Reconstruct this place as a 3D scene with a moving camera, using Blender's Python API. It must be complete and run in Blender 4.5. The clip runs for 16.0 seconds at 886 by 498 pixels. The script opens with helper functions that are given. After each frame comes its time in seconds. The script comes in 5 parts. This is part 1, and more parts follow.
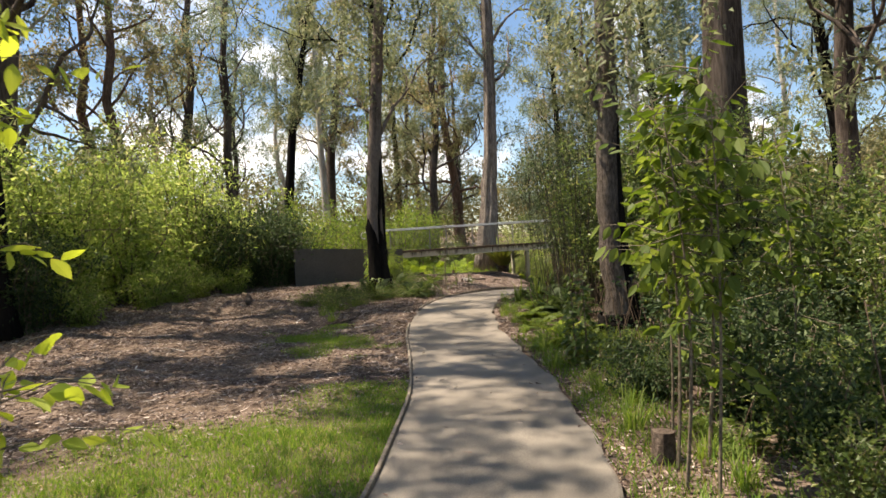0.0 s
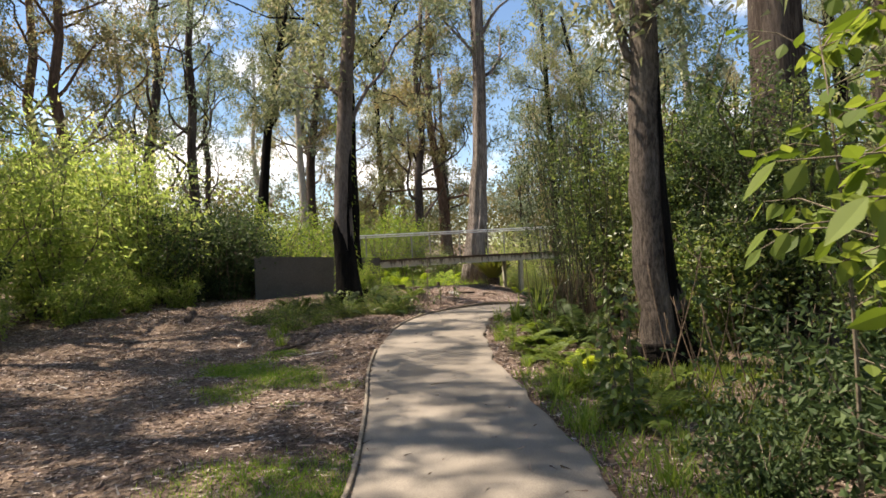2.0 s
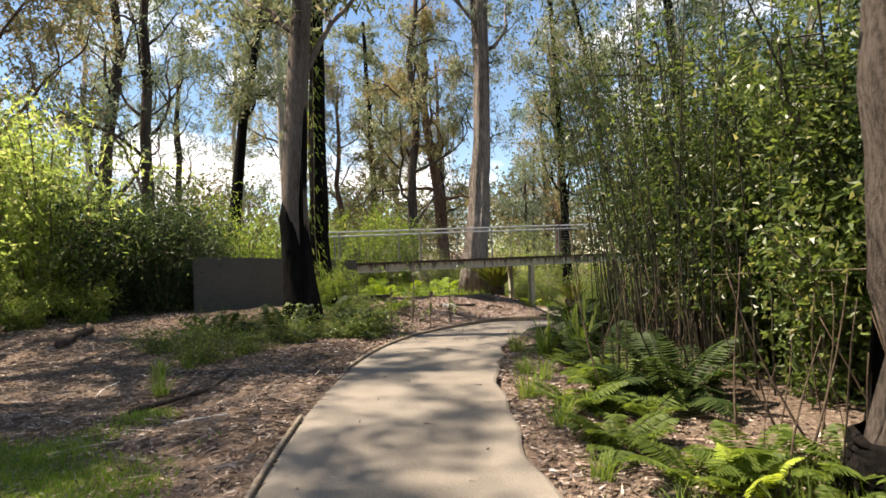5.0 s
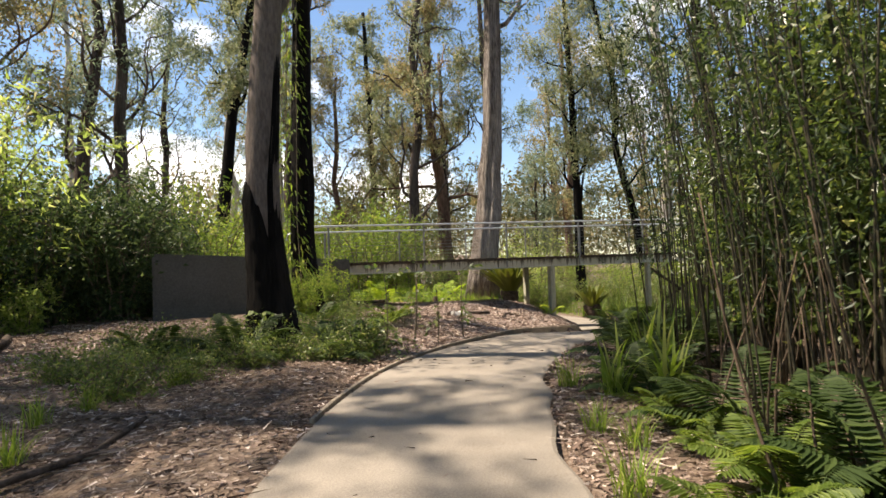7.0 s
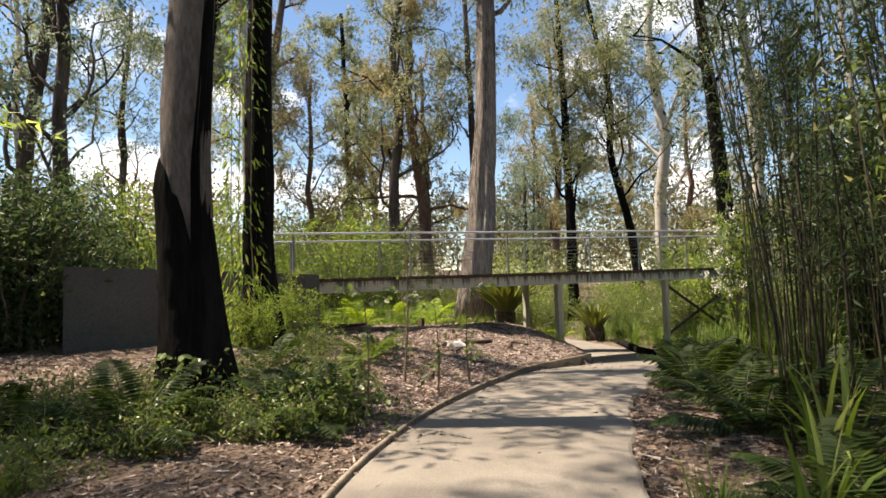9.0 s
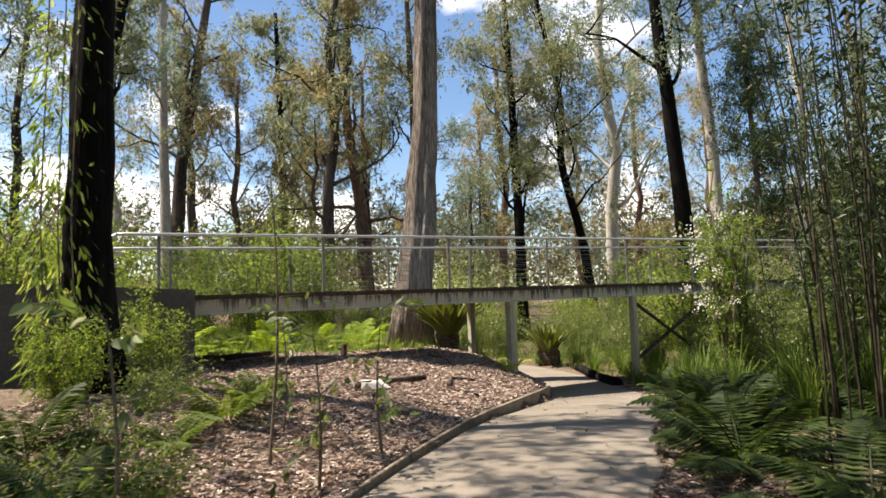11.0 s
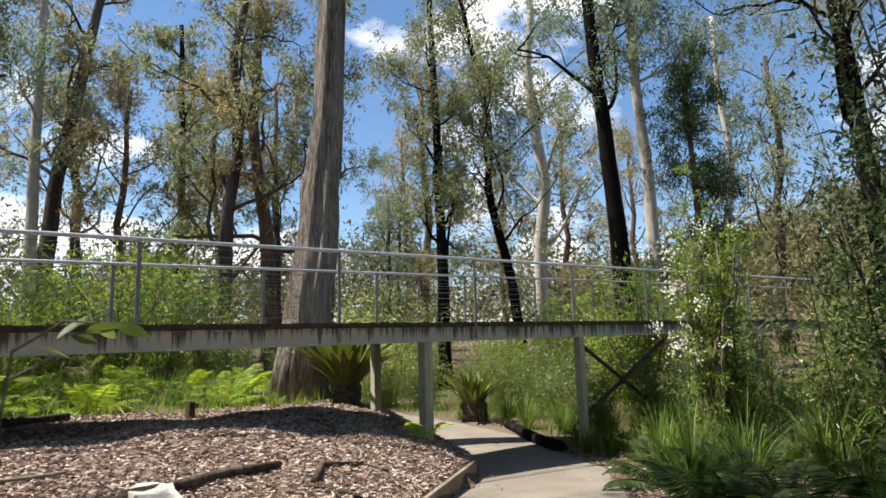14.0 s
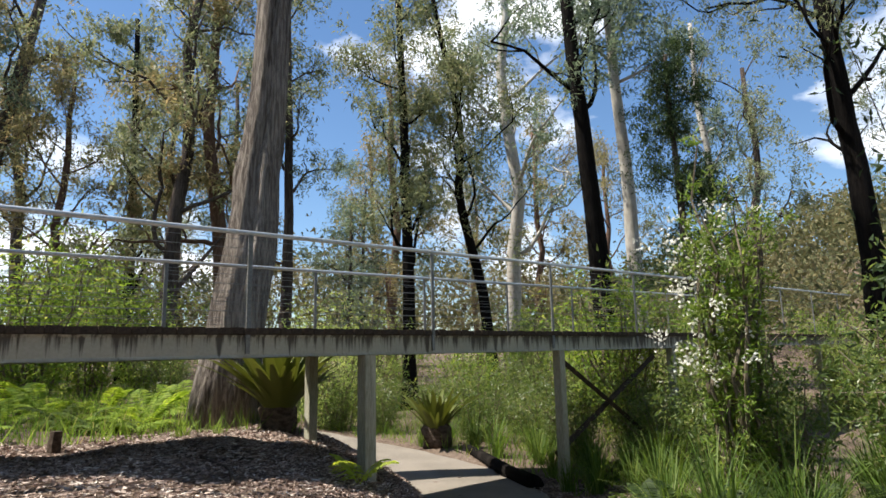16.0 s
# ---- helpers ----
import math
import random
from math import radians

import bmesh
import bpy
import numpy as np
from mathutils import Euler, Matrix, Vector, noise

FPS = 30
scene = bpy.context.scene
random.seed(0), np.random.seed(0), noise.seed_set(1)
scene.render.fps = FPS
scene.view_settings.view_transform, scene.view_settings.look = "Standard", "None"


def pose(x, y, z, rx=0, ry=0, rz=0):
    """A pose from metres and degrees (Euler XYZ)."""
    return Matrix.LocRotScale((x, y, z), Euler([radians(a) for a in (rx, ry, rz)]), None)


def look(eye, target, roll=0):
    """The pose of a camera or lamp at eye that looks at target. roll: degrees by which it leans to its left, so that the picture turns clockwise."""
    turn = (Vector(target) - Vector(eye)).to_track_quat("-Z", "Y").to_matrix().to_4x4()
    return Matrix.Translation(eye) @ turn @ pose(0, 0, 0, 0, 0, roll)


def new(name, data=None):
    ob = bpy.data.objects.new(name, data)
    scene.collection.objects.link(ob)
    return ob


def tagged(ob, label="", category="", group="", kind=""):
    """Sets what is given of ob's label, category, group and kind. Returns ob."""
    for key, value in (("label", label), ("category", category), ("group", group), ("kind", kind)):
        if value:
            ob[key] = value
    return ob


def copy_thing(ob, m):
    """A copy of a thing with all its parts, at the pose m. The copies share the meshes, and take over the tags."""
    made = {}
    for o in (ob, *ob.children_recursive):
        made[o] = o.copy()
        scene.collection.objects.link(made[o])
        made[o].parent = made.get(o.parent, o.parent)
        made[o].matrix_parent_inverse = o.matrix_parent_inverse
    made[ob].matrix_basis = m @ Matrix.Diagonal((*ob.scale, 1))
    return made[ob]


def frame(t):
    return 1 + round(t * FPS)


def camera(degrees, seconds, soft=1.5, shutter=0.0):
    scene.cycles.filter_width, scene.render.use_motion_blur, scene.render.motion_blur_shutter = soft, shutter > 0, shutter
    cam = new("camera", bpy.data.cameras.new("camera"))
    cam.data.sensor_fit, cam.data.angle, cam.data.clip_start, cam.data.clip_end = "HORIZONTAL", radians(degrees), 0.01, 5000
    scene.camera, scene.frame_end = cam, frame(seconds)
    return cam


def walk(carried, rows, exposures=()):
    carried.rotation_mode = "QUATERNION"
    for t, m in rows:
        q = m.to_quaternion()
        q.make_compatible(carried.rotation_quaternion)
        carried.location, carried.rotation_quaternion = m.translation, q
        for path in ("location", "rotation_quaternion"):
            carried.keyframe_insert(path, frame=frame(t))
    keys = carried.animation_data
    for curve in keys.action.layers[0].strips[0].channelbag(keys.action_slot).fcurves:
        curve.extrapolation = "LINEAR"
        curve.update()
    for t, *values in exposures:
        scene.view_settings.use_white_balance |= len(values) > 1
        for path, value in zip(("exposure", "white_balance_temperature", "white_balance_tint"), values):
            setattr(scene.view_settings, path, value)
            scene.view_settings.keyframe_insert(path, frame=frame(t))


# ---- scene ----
cam = camera(70.0, 16.0, soft=1.6, shutter=0.2)
PATH = [
    (0, (-4.994, -1.227, 2.216), (-4.117, 0.57, 2.206), -2.9),
    (0.5, (-4.613, -0.52, 2.138), (-3.725, 1.272, 2.139), -2.7),
    (1, (-4.248, 0.239, 2.082), (-3.349, 2.025, 2.093), -2.6),
    (1.5, (-3.868, 0.95, 2.067), (-2.957, 2.73, 2.086), -2.5),
    (2, (-3.411, 1.637, 2.047), (-2.497, 3.416, 2.076), -2.5),
    (2.5, (-3.06, 2.334, 2.01), (-2.143, 4.111, 2.048), -2.5),
    (3, (-2.638, 3.084, 1.944), (-1.717, 4.859, 1.989), -2.2),
    (3.5, (-2.242, 3.84, 1.951), (-1.316, 5.612, 1.995), -2.2),
    (4, (-1.827, 4.618, 1.921), (-0.898, 6.389, 1.969), -2.2),
    (6.5, (-0.044, 8.029, 1.794), (0.865, 9.809, 1.863), -1.9),
    (7, (0.181, 8.722, 1.775), (1.099, 10.497, 1.846), -1.9),
    (7.5, (0.398, 9.393, 1.831), (1.324, 11.164, 1.901), -1.7),
    (8, (0.643, 10.044, 1.865), (1.576, 11.811, 1.943), -1.5),
    (8.5, (0.976, 10.775, 1.86), (1.928, 12.531, 1.951), -1.6),
    (9, (1.279, 11.533, 1.879), (2.262, 13.271, 1.993), -1.6),
    (11.5, (3.661, 14.559, 1.846), (4.816, 16.182, 2.027), -1.9),
    (12, (4.073, 15.032, 1.842), (5.254, 16.634, 2.044), -1.9),
    (12.5, (4.447, 15.417, 1.815), (5.659, 16.99, 2.052), -1.8),
    (13, (4.852, 15.862, 1.816), (6.098, 17.405, 2.08), -1.7),
    (13.5, (5.219, 16.308, 1.804), (6.498, 17.82, 2.086), -1.5),
    (14, (5.608, 16.685, 1.795), (6.914, 18.171, 2.09), -1.5),
    (14.5, (6.003, 17.027, 1.798), (7.323, 18.498, 2.104), -1.5),
    (15, (6.4, 17.378, 1.802), (7.737, 18.832, 2.115), -1.3),
    (15.5, (6.839, 17.722, 1.773), (8.193, 19.157, 2.102), -1.3),
    (16, (7.271, 18.106, 1.746), (8.634, 19.528, 2.089), -1.2),
]
walk(cam, [(t, look(eye, target, roll)) for t, eye, target, roll in PATH],
     exposures=[(0, 1.2, 7450, 13), (2.0, 1.27, 7350, 14), (4.0, 1.36, 7350, 14), (9, 1.28, 7350, 14), (12, 1.16, 6980, 12), (14.5, 1.01, 6520, 9.5), (16, 0.97, 6420, 9.5)])

# ---- light ----
world = bpy.data.worlds.new("sky")
scene.world = world
world.use_nodes = True
wn, wl = world.node_tree.nodes, world.node_tree.links
sky = wn.new("ShaderNodeTexSky")
sky.sky_type, sky.sun_disc = "NISHITA", False
SUN_AZ, SUN_EL = 140.0, 61.0          # azimuth from +x towards +y, elevation
sky.sun_elevation, sky.sun_rotation = radians(SUN_EL), radians(90 - SUN_AZ)
sky.air_density, sky.dust_density, sky.ozone_density = 1.0, 0.1, 2.5
wc = wn.new("ShaderNodeTexCoord")
wm = wn.new("ShaderNodeMapping")
wm.inputs["Scale"].default_value = (1.0, 1.0, 1.9)
wm.inputs["Location"].default_value = (0.35, 0.1, 0.0)
wt = wn.new("ShaderNodeTexNoise")
wt.inputs["Scale"].default_value, wt.inputs["Detail"].default_value, wt.inputs["Roughness"].default_value = 3.4, 7.0, 0.52
wr = wn.new("ShaderNodeValToRGB")
wr.color_ramp.elements[0].position, wr.color_ramp.elements[1].position = 0.57, 0.68
wx = wn.new("ShaderNodeMixRGB")
wx.inputs["Color2"].default_value = (10.2, 10.4, 10.9, 1)
wl.new(wc.outputs["Generated"], wm.inputs["Vector"])
wl.new(wm.outputs["Vector"], wt.inputs["Vector"])
wd = wn.new("ShaderNodeVectorMath")
wd.operation = "DOT_PRODUCT"
wd.inputs[1].default_value = (0.12, 0.94, 0.31)
wl.new(wc.outputs["Generated"], wd.inputs[0])
wb = wn.new("ShaderNodeMapRange")
for k, q in (("From Min", 0.86), ("From Max", 0.99), ("To Min", 0.0), ("To Max", 0.055)):
    wb.inputs[k].default_value = q
wl.new(wd.outputs["Value"], wb.inputs["Value"])
wa = wn.new("ShaderNodeMath")
wl.new(wt.outputs["Fac"], wa.inputs[0])
wl.new(wb.outputs["Result"], wa.inputs[1])
wl.new(wa.outputs["Value"], wr.inputs["Fac"])
wl.new(wr.outputs["Color"], wx.inputs["Fac"])
wh = wn.new("ShaderNodeHueSaturation")
wh.inputs["Saturation"].default_value, wh.inputs["Value"].default_value = 1.1, 1.0
wl.new(sky.outputs["Color"], wh.inputs["Color"])
wl.new(wh.outputs["Color"], wx.inputs["Color1"])
wl.new(wx.outputs["Color"], wn["Background"].inputs["Color"])
wn["Background"].inputs["Strength"].default_value = 0.085

sun = new("sun", bpy.data.lights.new("sun", "SUN"))
sun.data.energy, sun.data.angle, sun.data.color = 5.0, radians(0.6), (1.0, 0.93, 0.81)
ce = math.cos(radians(SUN_EL))
sun_to = Vector((ce * math.cos(radians(SUN_AZ)), ce * math.sin(radians(SUN_AZ)), math.sin(radians(SUN_EL))))
sun.matrix_world = look(tuple(sun_to * 60), (0, 0, 0))

# ---- materials ----
def node_mat(name):
    m = bpy.data.materials.new(name)
    m.use_nodes = True
    return m, m.node_tree.nodes, m.node_tree.links, m.node_tree.nodes["Principled BSDF"]


def ramp(nodes, stops):
    r = nodes.new("ShaderNodeValToRGB")
    while len(r.color_ramp.elements) < len(stops):
        r.color_ramp.elements.new(0.5)
    for e, (p, c) in zip(r.color_ramp.elements, stops):
        e.position, e.color = p, (*c, 1)
    return r


def noise_node(nodes, links, scale, detail=5, stretch=(1, 1, 1), rough=0.6):
    tc, mp, nz = nodes.new("ShaderNodeTexCoord"), nodes.new("ShaderNodeMapping"), nodes.new("ShaderNodeTexNoise")
    mp.inputs["Scale"].default_value = stretch
    nz.inputs["Scale"].default_value, nz.inputs["Detail"].default_value, nz.inputs["Roughness"].default_value = scale, detail, rough
    links.new(tc.outputs["Object"], mp.inputs["Vector"])
    links.new(mp.outputs["Vector"], nz.inputs["Vector"])
    return nz


def surface(name, big, fine, big_scale, fine_scale, rough=0.9, bump=0.3, dist=0.01, stretch=(1, 1, 1), fine_mix=0.5, metal=0.0):
    """A surface of two noises: stains from the ramp big, grain from the ramp fine, and relief."""
    m, n, l, b = node_mat(name)
    n1, n2 = noise_node(n, l, big_scale, 4, stretch), noise_node(n, l, fine_scale, 6, stretch, 0.7)
    r1, r2 = ramp(n, big), ramp(n, fine)
    l.new(n1.outputs["Fac"], r1.inputs["Fac"])
    l.new(n2.outputs["Fac"], r2.inputs["Fac"])
    mx = n.new("ShaderNodeMixRGB")
    mx.inputs["Fac"].default_value = fine_mix
    l.new(r1.outputs["Color"], mx.inputs["Color1"])
    l.new(r2.outputs["Color"], mx.inputs["Color2"])
    l.new(mx.outputs["Color"], b.inputs["Base Color"])
    bp = n.new("ShaderNodeBump")
    bp.inputs["Strength"].default_value, bp.inputs["Distance"].default_value = bump, dist
    l.new(n2.outputs["Fac"], bp.inputs["Height"])
    l.new(bp.outputs["Normal"], b.inputs["Normal"])
    b.inputs["Roughness"].default_value, b.inputs["Metallic"].default_value = rough, metal
    b.inputs["Specular IOR Level"].default_value = 0.5 if metal else 0.5 * (1 - rough) + 0.06
    return m


def leaf_mat(name, stops, gloss=0.45, through_light=0.45, shine=0.25):
    """Leaves: each leaf has its own tone; light shines through."""
    m, n, l, b = node_mat(name)
    g = n.new("ShaderNodeNewGeometry")
    r = ramp(n, stops)
    l.new(g.outputs["Random Per Island"], r.inputs["Fac"])
    b.inputs["Roughness"].default_value = gloss + 0.2
    b.inputs["Specular IOR Level"].default_value = shine
    l.new(r.outputs["Color"], b.inputs["Base Color"])
    t = n.new("ShaderNodeBsdfTranslucent")
    hs = n.new("ShaderNodeHueSaturation")
    hs.inputs["Hue"].default_value, hs.inputs["Saturation"].default_value, hs.inputs["Value"].default_value = 0.485, 1.1, 1.5
    l.new(r.outputs["Color"], hs.inputs["Color"])
    l.new(hs.outputs["Color"], t.inputs["Color"])
    mx = n.new("ShaderNodeMixShader")
    mx.inputs["Fac"].default_value = through_light
    l.new(b.outputs["BSDF"], mx.inputs[1])
    l.new(t.outputs["BSDF"], mx.inputs[2])
    l.new(mx.outputs["Shader"], n["Material Output"].inputs["Surface"])
    return m


def island_mat(name, stops, rough=0.85):
    m, n, l, b = node_mat(name)
    g = n.new("ShaderNodeNewGeometry")
    r = ramp(n, stops)
    l.new(g.outputs["Random Per Island"], r.inputs["Fac"])
    l.new(r.outputs["Color"], b.inputs["Base Color"])
    b.inputs["Roughness"].default_value = rough
    return m


CONCRETE = surface("path_concrete", [(0.35, (0.1554, 0.1360, 0.1140)), (0.5, (0.2016, 0.1783, 0.1514)), (0.65, (0.2520, 0.2239, 0.1914))], [(0.38, (0.1176, 0.1022, 0.0853)), (0.62, (0.2898, 0.2586, 0.2227))], 0.9, 85, 0.9, 0.35, 0.004, fine_mix=0.45)
WALL = surface("wall_render", [(0.3, (0.0800, 0.0776, 0.0736)), (0.7, (0.1200, 0.1168, 0.1104))], [(0.40, (0.0720, 0.0688, 0.0656)), (0.60, (0.1320, 0.1264, 0.1200))], 1.3, 24, 0.9, 0.25, 0.005)
def stained_beam():
    """Pale green-grey paint with dark runs of water stain that reach down unevenly from the top edge."""
    m, n, l, b = node_mat("beam_paint")
    grain, drips, blotch = noise_node(n, l, 30, 6), noise_node(n, l, 9, 5, (1, 1, 0.03), 0.75), noise_node(n, l, 1.1, 4)
    paint = ramp(n, [(0.3, (0.34, 0.33, 0.265)), (0.5, (0.42, 0.405, 0.33)), (0.7, (0.50, 0.48, 0.40))])
    mixed = n.new("ShaderNodeMixRGB")
    mixed.inputs["Fac"].default_value = 0.5
    l.new(grain.outputs["Fac"], mixed.inputs["Color1"])
    l.new(blotch.outputs["Fac"], mixed.inputs["Color2"])
    l.new(mixed.outputs["Color"], paint.inputs["Fac"])
    tc, sep = n.new("ShaderNodeTexCoord"), n.new("ShaderNodeSeparateXYZ")
    l.new(tc.outputs["Object"], sep.inputs["Vector"])
    reach = n.new("ShaderNodeMapRange")
    for k, q in (("From Min", 1.78), ("From Max", 2.10), ("To Min", -0.10), ("To Max", 0.13)):
        reach.inputs[k].default_value = q
    l.new(sep.outputs["Z"], reach.inputs["Value"])
    add = n.new("ShaderNodeMath")
    l.new(drips.outputs["Fac"], add.inputs[0])
    l.new(reach.outputs["Result"], add.inputs[1])
    mask = ramp(n, [(0.50, (0, 0, 0)), (0.60, (0.85, 0.85, 0.85))])
    l.new(add.outputs["Value"], mask.inputs["Fac"])
    mx = n.new("ShaderNodeMixRGB")
    mx.inputs["Color2"].default_value = (0.045, 0.036, 0.028, 1)
    l.new(mask.outputs["Color"], mx.inputs["Fac"])
    l.new(paint.outputs["Color"], mx.inputs["Color1"])
    l.new(mx.outputs["Color"], b.inputs["Base Color"])
    b.inputs["Roughness"].default_value, b.inputs["Specular IOR Level"].default_value = 0.75, 0.25
    return m


BEAM = stained_beam()
DECKWOOD = surface("deck_timber", [(0.3, (0.036, 0.027, 0.021)), (0.7, (0.085, 0.064, 0.05))], [(0.40, (0.022, 0.017, 0.014)), (0.60, (0.105, 0.082, 0.064))], 2.0, 30, 0.9, 0.5, 0.006, (6, 1, 1))
POSTMAT = surface("post_timber", [(0.3, (0.30, 0.295, 0.22)), (0.7, (0.44, 0.42, 0.33))], [(0.40, (0.22, 0.22, 0.16)), (0.60, (0.48, 0.46, 0.37))], 2.0, 16, 0.85, 0.4, 0.006, (4, 4, 0.5))
EDGE = surface("edging_timber", [(0.3, (0.165, 0.135, 0.105)), (0.7, (0.30, 0.255, 0.20))], [(0.40, (0.12, 0.097, 0.076)), (0.60, (0.36, 0.31, 0.25))], 1.5, 20, 0.9, 0.4, 0.006)
STANCHION = surface("weathered_steel", [(0.3, (0.16, 0.16, 0.155)), (0.7, (0.28, 0.28, 0.27))], [(0.40, (0.14, 0.14, 0.135)), (0.60, (0.3, 0.3, 0.29))], 3, 40, 0.6, 0.1, 0.001, metal=0.4)
STEEL = surface("galvanised_steel", [(0.3, (0.55, 0.56, 0.57)), (0.7, (0.72, 0.73, 0.74))], [(0.40, (0.5, 0.51, 0.52)), (0.60, (0.75, 0.76, 0.77))], 3, 40, 0.38, 0.1, 0.001, metal=0.7)
def litter_ground():
    """Soil under trodden leaf litter: small flakes of many browns over broad stains."""
    m, n, l, b = node_mat("forest_floor")
    tc = n.new("ShaderNodeTexCoord")
    warp = noise_node(n, l, 9, 3)
    bent = n.new("ShaderNodeMixRGB")
    bent.inputs["Fac"].default_value = 0.06
    l.new(tc.outputs["Object"], bent.inputs["Color1"])
    l.new(warp.outputs["Color"], bent.inputs["Color2"])
    flake = n.new("ShaderNodeTexVoronoi")
    flake.inputs["Scale"].default_value = 26
    l.new(bent.outputs["Color"], flake.inputs["Vector"])
    tone = ramp(n, [(0.0, (0.045, 0.031, 0.023)), (0.4, (0.112, 0.080, 0.061)), (0.75, (0.185, 0.140, 0.110)), (1.0, (0.31, 0.255, 0.21))])
    l.new(flake.outputs["Color"], tone.inputs["Fac"])
    broad = noise_node(n, l, 0.6, 5)
    stain = ramp(n, [(0.35, (0.075, 0.053, 0.040)), (0.5, (0.135, 0.100, 0.077)), (0.65, (0.195, 0.152, 0.122))])
    l.new(broad.outputs["Fac"], stain.inputs["Fac"])
    mx = n.new("ShaderNodeMixRGB")
    mx.inputs["Fac"].default_value = 0.6
    l.new(stain.outputs["Color"], mx.inputs["Color1"])
    l.new(tone.outputs["Color"], mx.inputs["Color2"])
    l.new(mx.outputs["Color"], b.inputs["Base Color"])
    bp = n.new("ShaderNodeBump")
    bp.inputs["Strength"].default_value, bp.inputs["Distance"].default_value = 0.9, 0.03
    l.new(flake.outputs["Distance"], bp.inputs["Height"])
    l.new(bp.outputs["Normal"], b.inputs["Normal"])
    b.inputs["Roughness"].default_value, b.inputs["Specular IOR Level"].default_value = 0.95, 0.08
    return m


GROUND = litter_ground()
BARK_CHAR = surface("charred_bark", [(0.42, (0.0050, 0.0044, 0.0042)), (0.56, (0.0115, 0.0098, 0.0090)), (0.68, (0.042, 0.034, 0.030))], [(0.42, (0.0035, 0.0031, 0.0030)), (0.6, (0.019, 0.016, 0.0145))], 1.2, 22, 0.95, 1.0, 0.05, (1, 1, 0.12), 0.45)
BARK_DARK = surface("dark_grey_bark", [(0.42, (0.0372, 0.0282, 0.0240)), (0.5, (0.0930, 0.0732, 0.0630)), (0.6, (0.1550, 0.1260, 0.1110))], [(0.42, (0.0279, 0.0210, 0.0180)), (0.6, (0.1488, 0.1200, 0.1050))], 1.0, 20, 0.93, 1.0, 0.04, (1, 1, 0.12), 0.45)
BARK_PALE = surface("pale_stringy_bark", [(0.44, (0.0835, 0.0668, 0.0583)), (0.52, (0.2295, 0.1942, 0.1721)), (0.64, (0.3720, 0.3252, 0.2956))], [(0.44, (0.0463, 0.0363, 0.0310)), (0.58, (0.3754, 0.3307, 0.2949))], 1.0, 24, 0.93, 1.0, 0.06, (1, 1, 0.07), 0.55)
BARK_PATCH = surface("patchy_burnt_bark", [(0.36, (0.0430, 0.0340, 0.0295)), (0.42, (0.1548, 0.1245, 0.1082)), (0.6, (0.2408, 0.1992, 0.1763))], [(0.40, (0.0344, 0.0274, 0.0238)), (0.6, (0.2021, 0.1660, 0.1476))], 0.9, 26, 0.93, 1.0, 0.03, (1, 1, 0.25), 0.4)
BARK_FLAKE = surface("flaking_shield_bark", [(0.40, (0.040, 0.032, 0.028)), (0.50, (0.120, 0.098, 0.084)), (0.62, (0.250, 0.212, 0.178))], [(0.40, (0.030, 0.024, 0.021)), (0.60, (0.215, 0.180, 0.155))], 1.3, 34, 0.93, 1.0, 0.05, (1, 1, 0.28), 0.45)
BARK_SMOOTH = surface("smooth_gum_bark", [(0.35, (0.34, 0.31, 0.275)), (0.6, (0.48, 0.45, 0.41)), (0.7, (0.58, 0.55, 0.5))], [(0.40, (0.3, 0.27, 0.24)), (0.60, (0.56, 0.53, 0.48))], 0.8, 8, 0.8, 0.4, 0.02, (1, 1, 0.3))
BARK_RED = surface("red_brown_bark", [(0.35, (0.0800, 0.0480, 0.0360)), (0.7, (0.2000, 0.1280, 0.0960))], [(0.40, (0.0560, 0.0360, 0.0280)), (0.60, (0.2400, 0.1600, 0.1240))], 0.9, 9, 0.9, 0.7, 0.04, (1, 1, 0.25))
STEMS = surface("twig_bark", [(0.3, (0.09, 0.07, 0.05)), (0.7, (0.2, 0.165, 0.12))], [(0.40, (0.07, 0.055, 0.04)), (0.60, (0.26, 0.22, 0.165))], 3, 30, 0.85, 0.3, 0.004)
CANE = surface("dark_cane", [(0.3, (0.0250, 0.0216, 0.0150)), (0.7, (0.0650, 0.0576, 0.0350))], [(0.40, (0.0200, 0.0168, 0.0125)), (0.60, (0.0850, 0.0720, 0.0450))], 4, 20, 0.6, 0.2, 0.003)
DEAD_STEM = surface("dead_stem", [(0.3, (0.0612, 0.0408, 0.0286)), (0.7, (0.1224, 0.0898, 0.0632))], [(0.40, (0.0449, 0.0306, 0.0204)), (0.60, (0.1469, 0.1102, 0.0816))], 4, 24, 0.9, 0.3, 0.003)
LOGMAT = surface("rotting_log", [(0.3, (0.0450, 0.0338, 0.0263)), (0.7, (0.1275, 0.0975, 0.0788))], [(0.40, (0.0300, 0.0225, 0.0188)), (0.60, (0.1650, 0.1275, 0.1050))], 2, 16, 0.95, 0.8, 0.03, (1, 1, 1))
STONE = surface("pale_stone", [(0.3, (0.55, 0.51, 0.46)), (0.7, (0.72, 0.69, 0.64))], [(0.40, (0.45, 0.42, 0.38)), (0.60, (0.76, 0.73, 0.68))], 4, 25, 0.9, 0.4, 0.01)

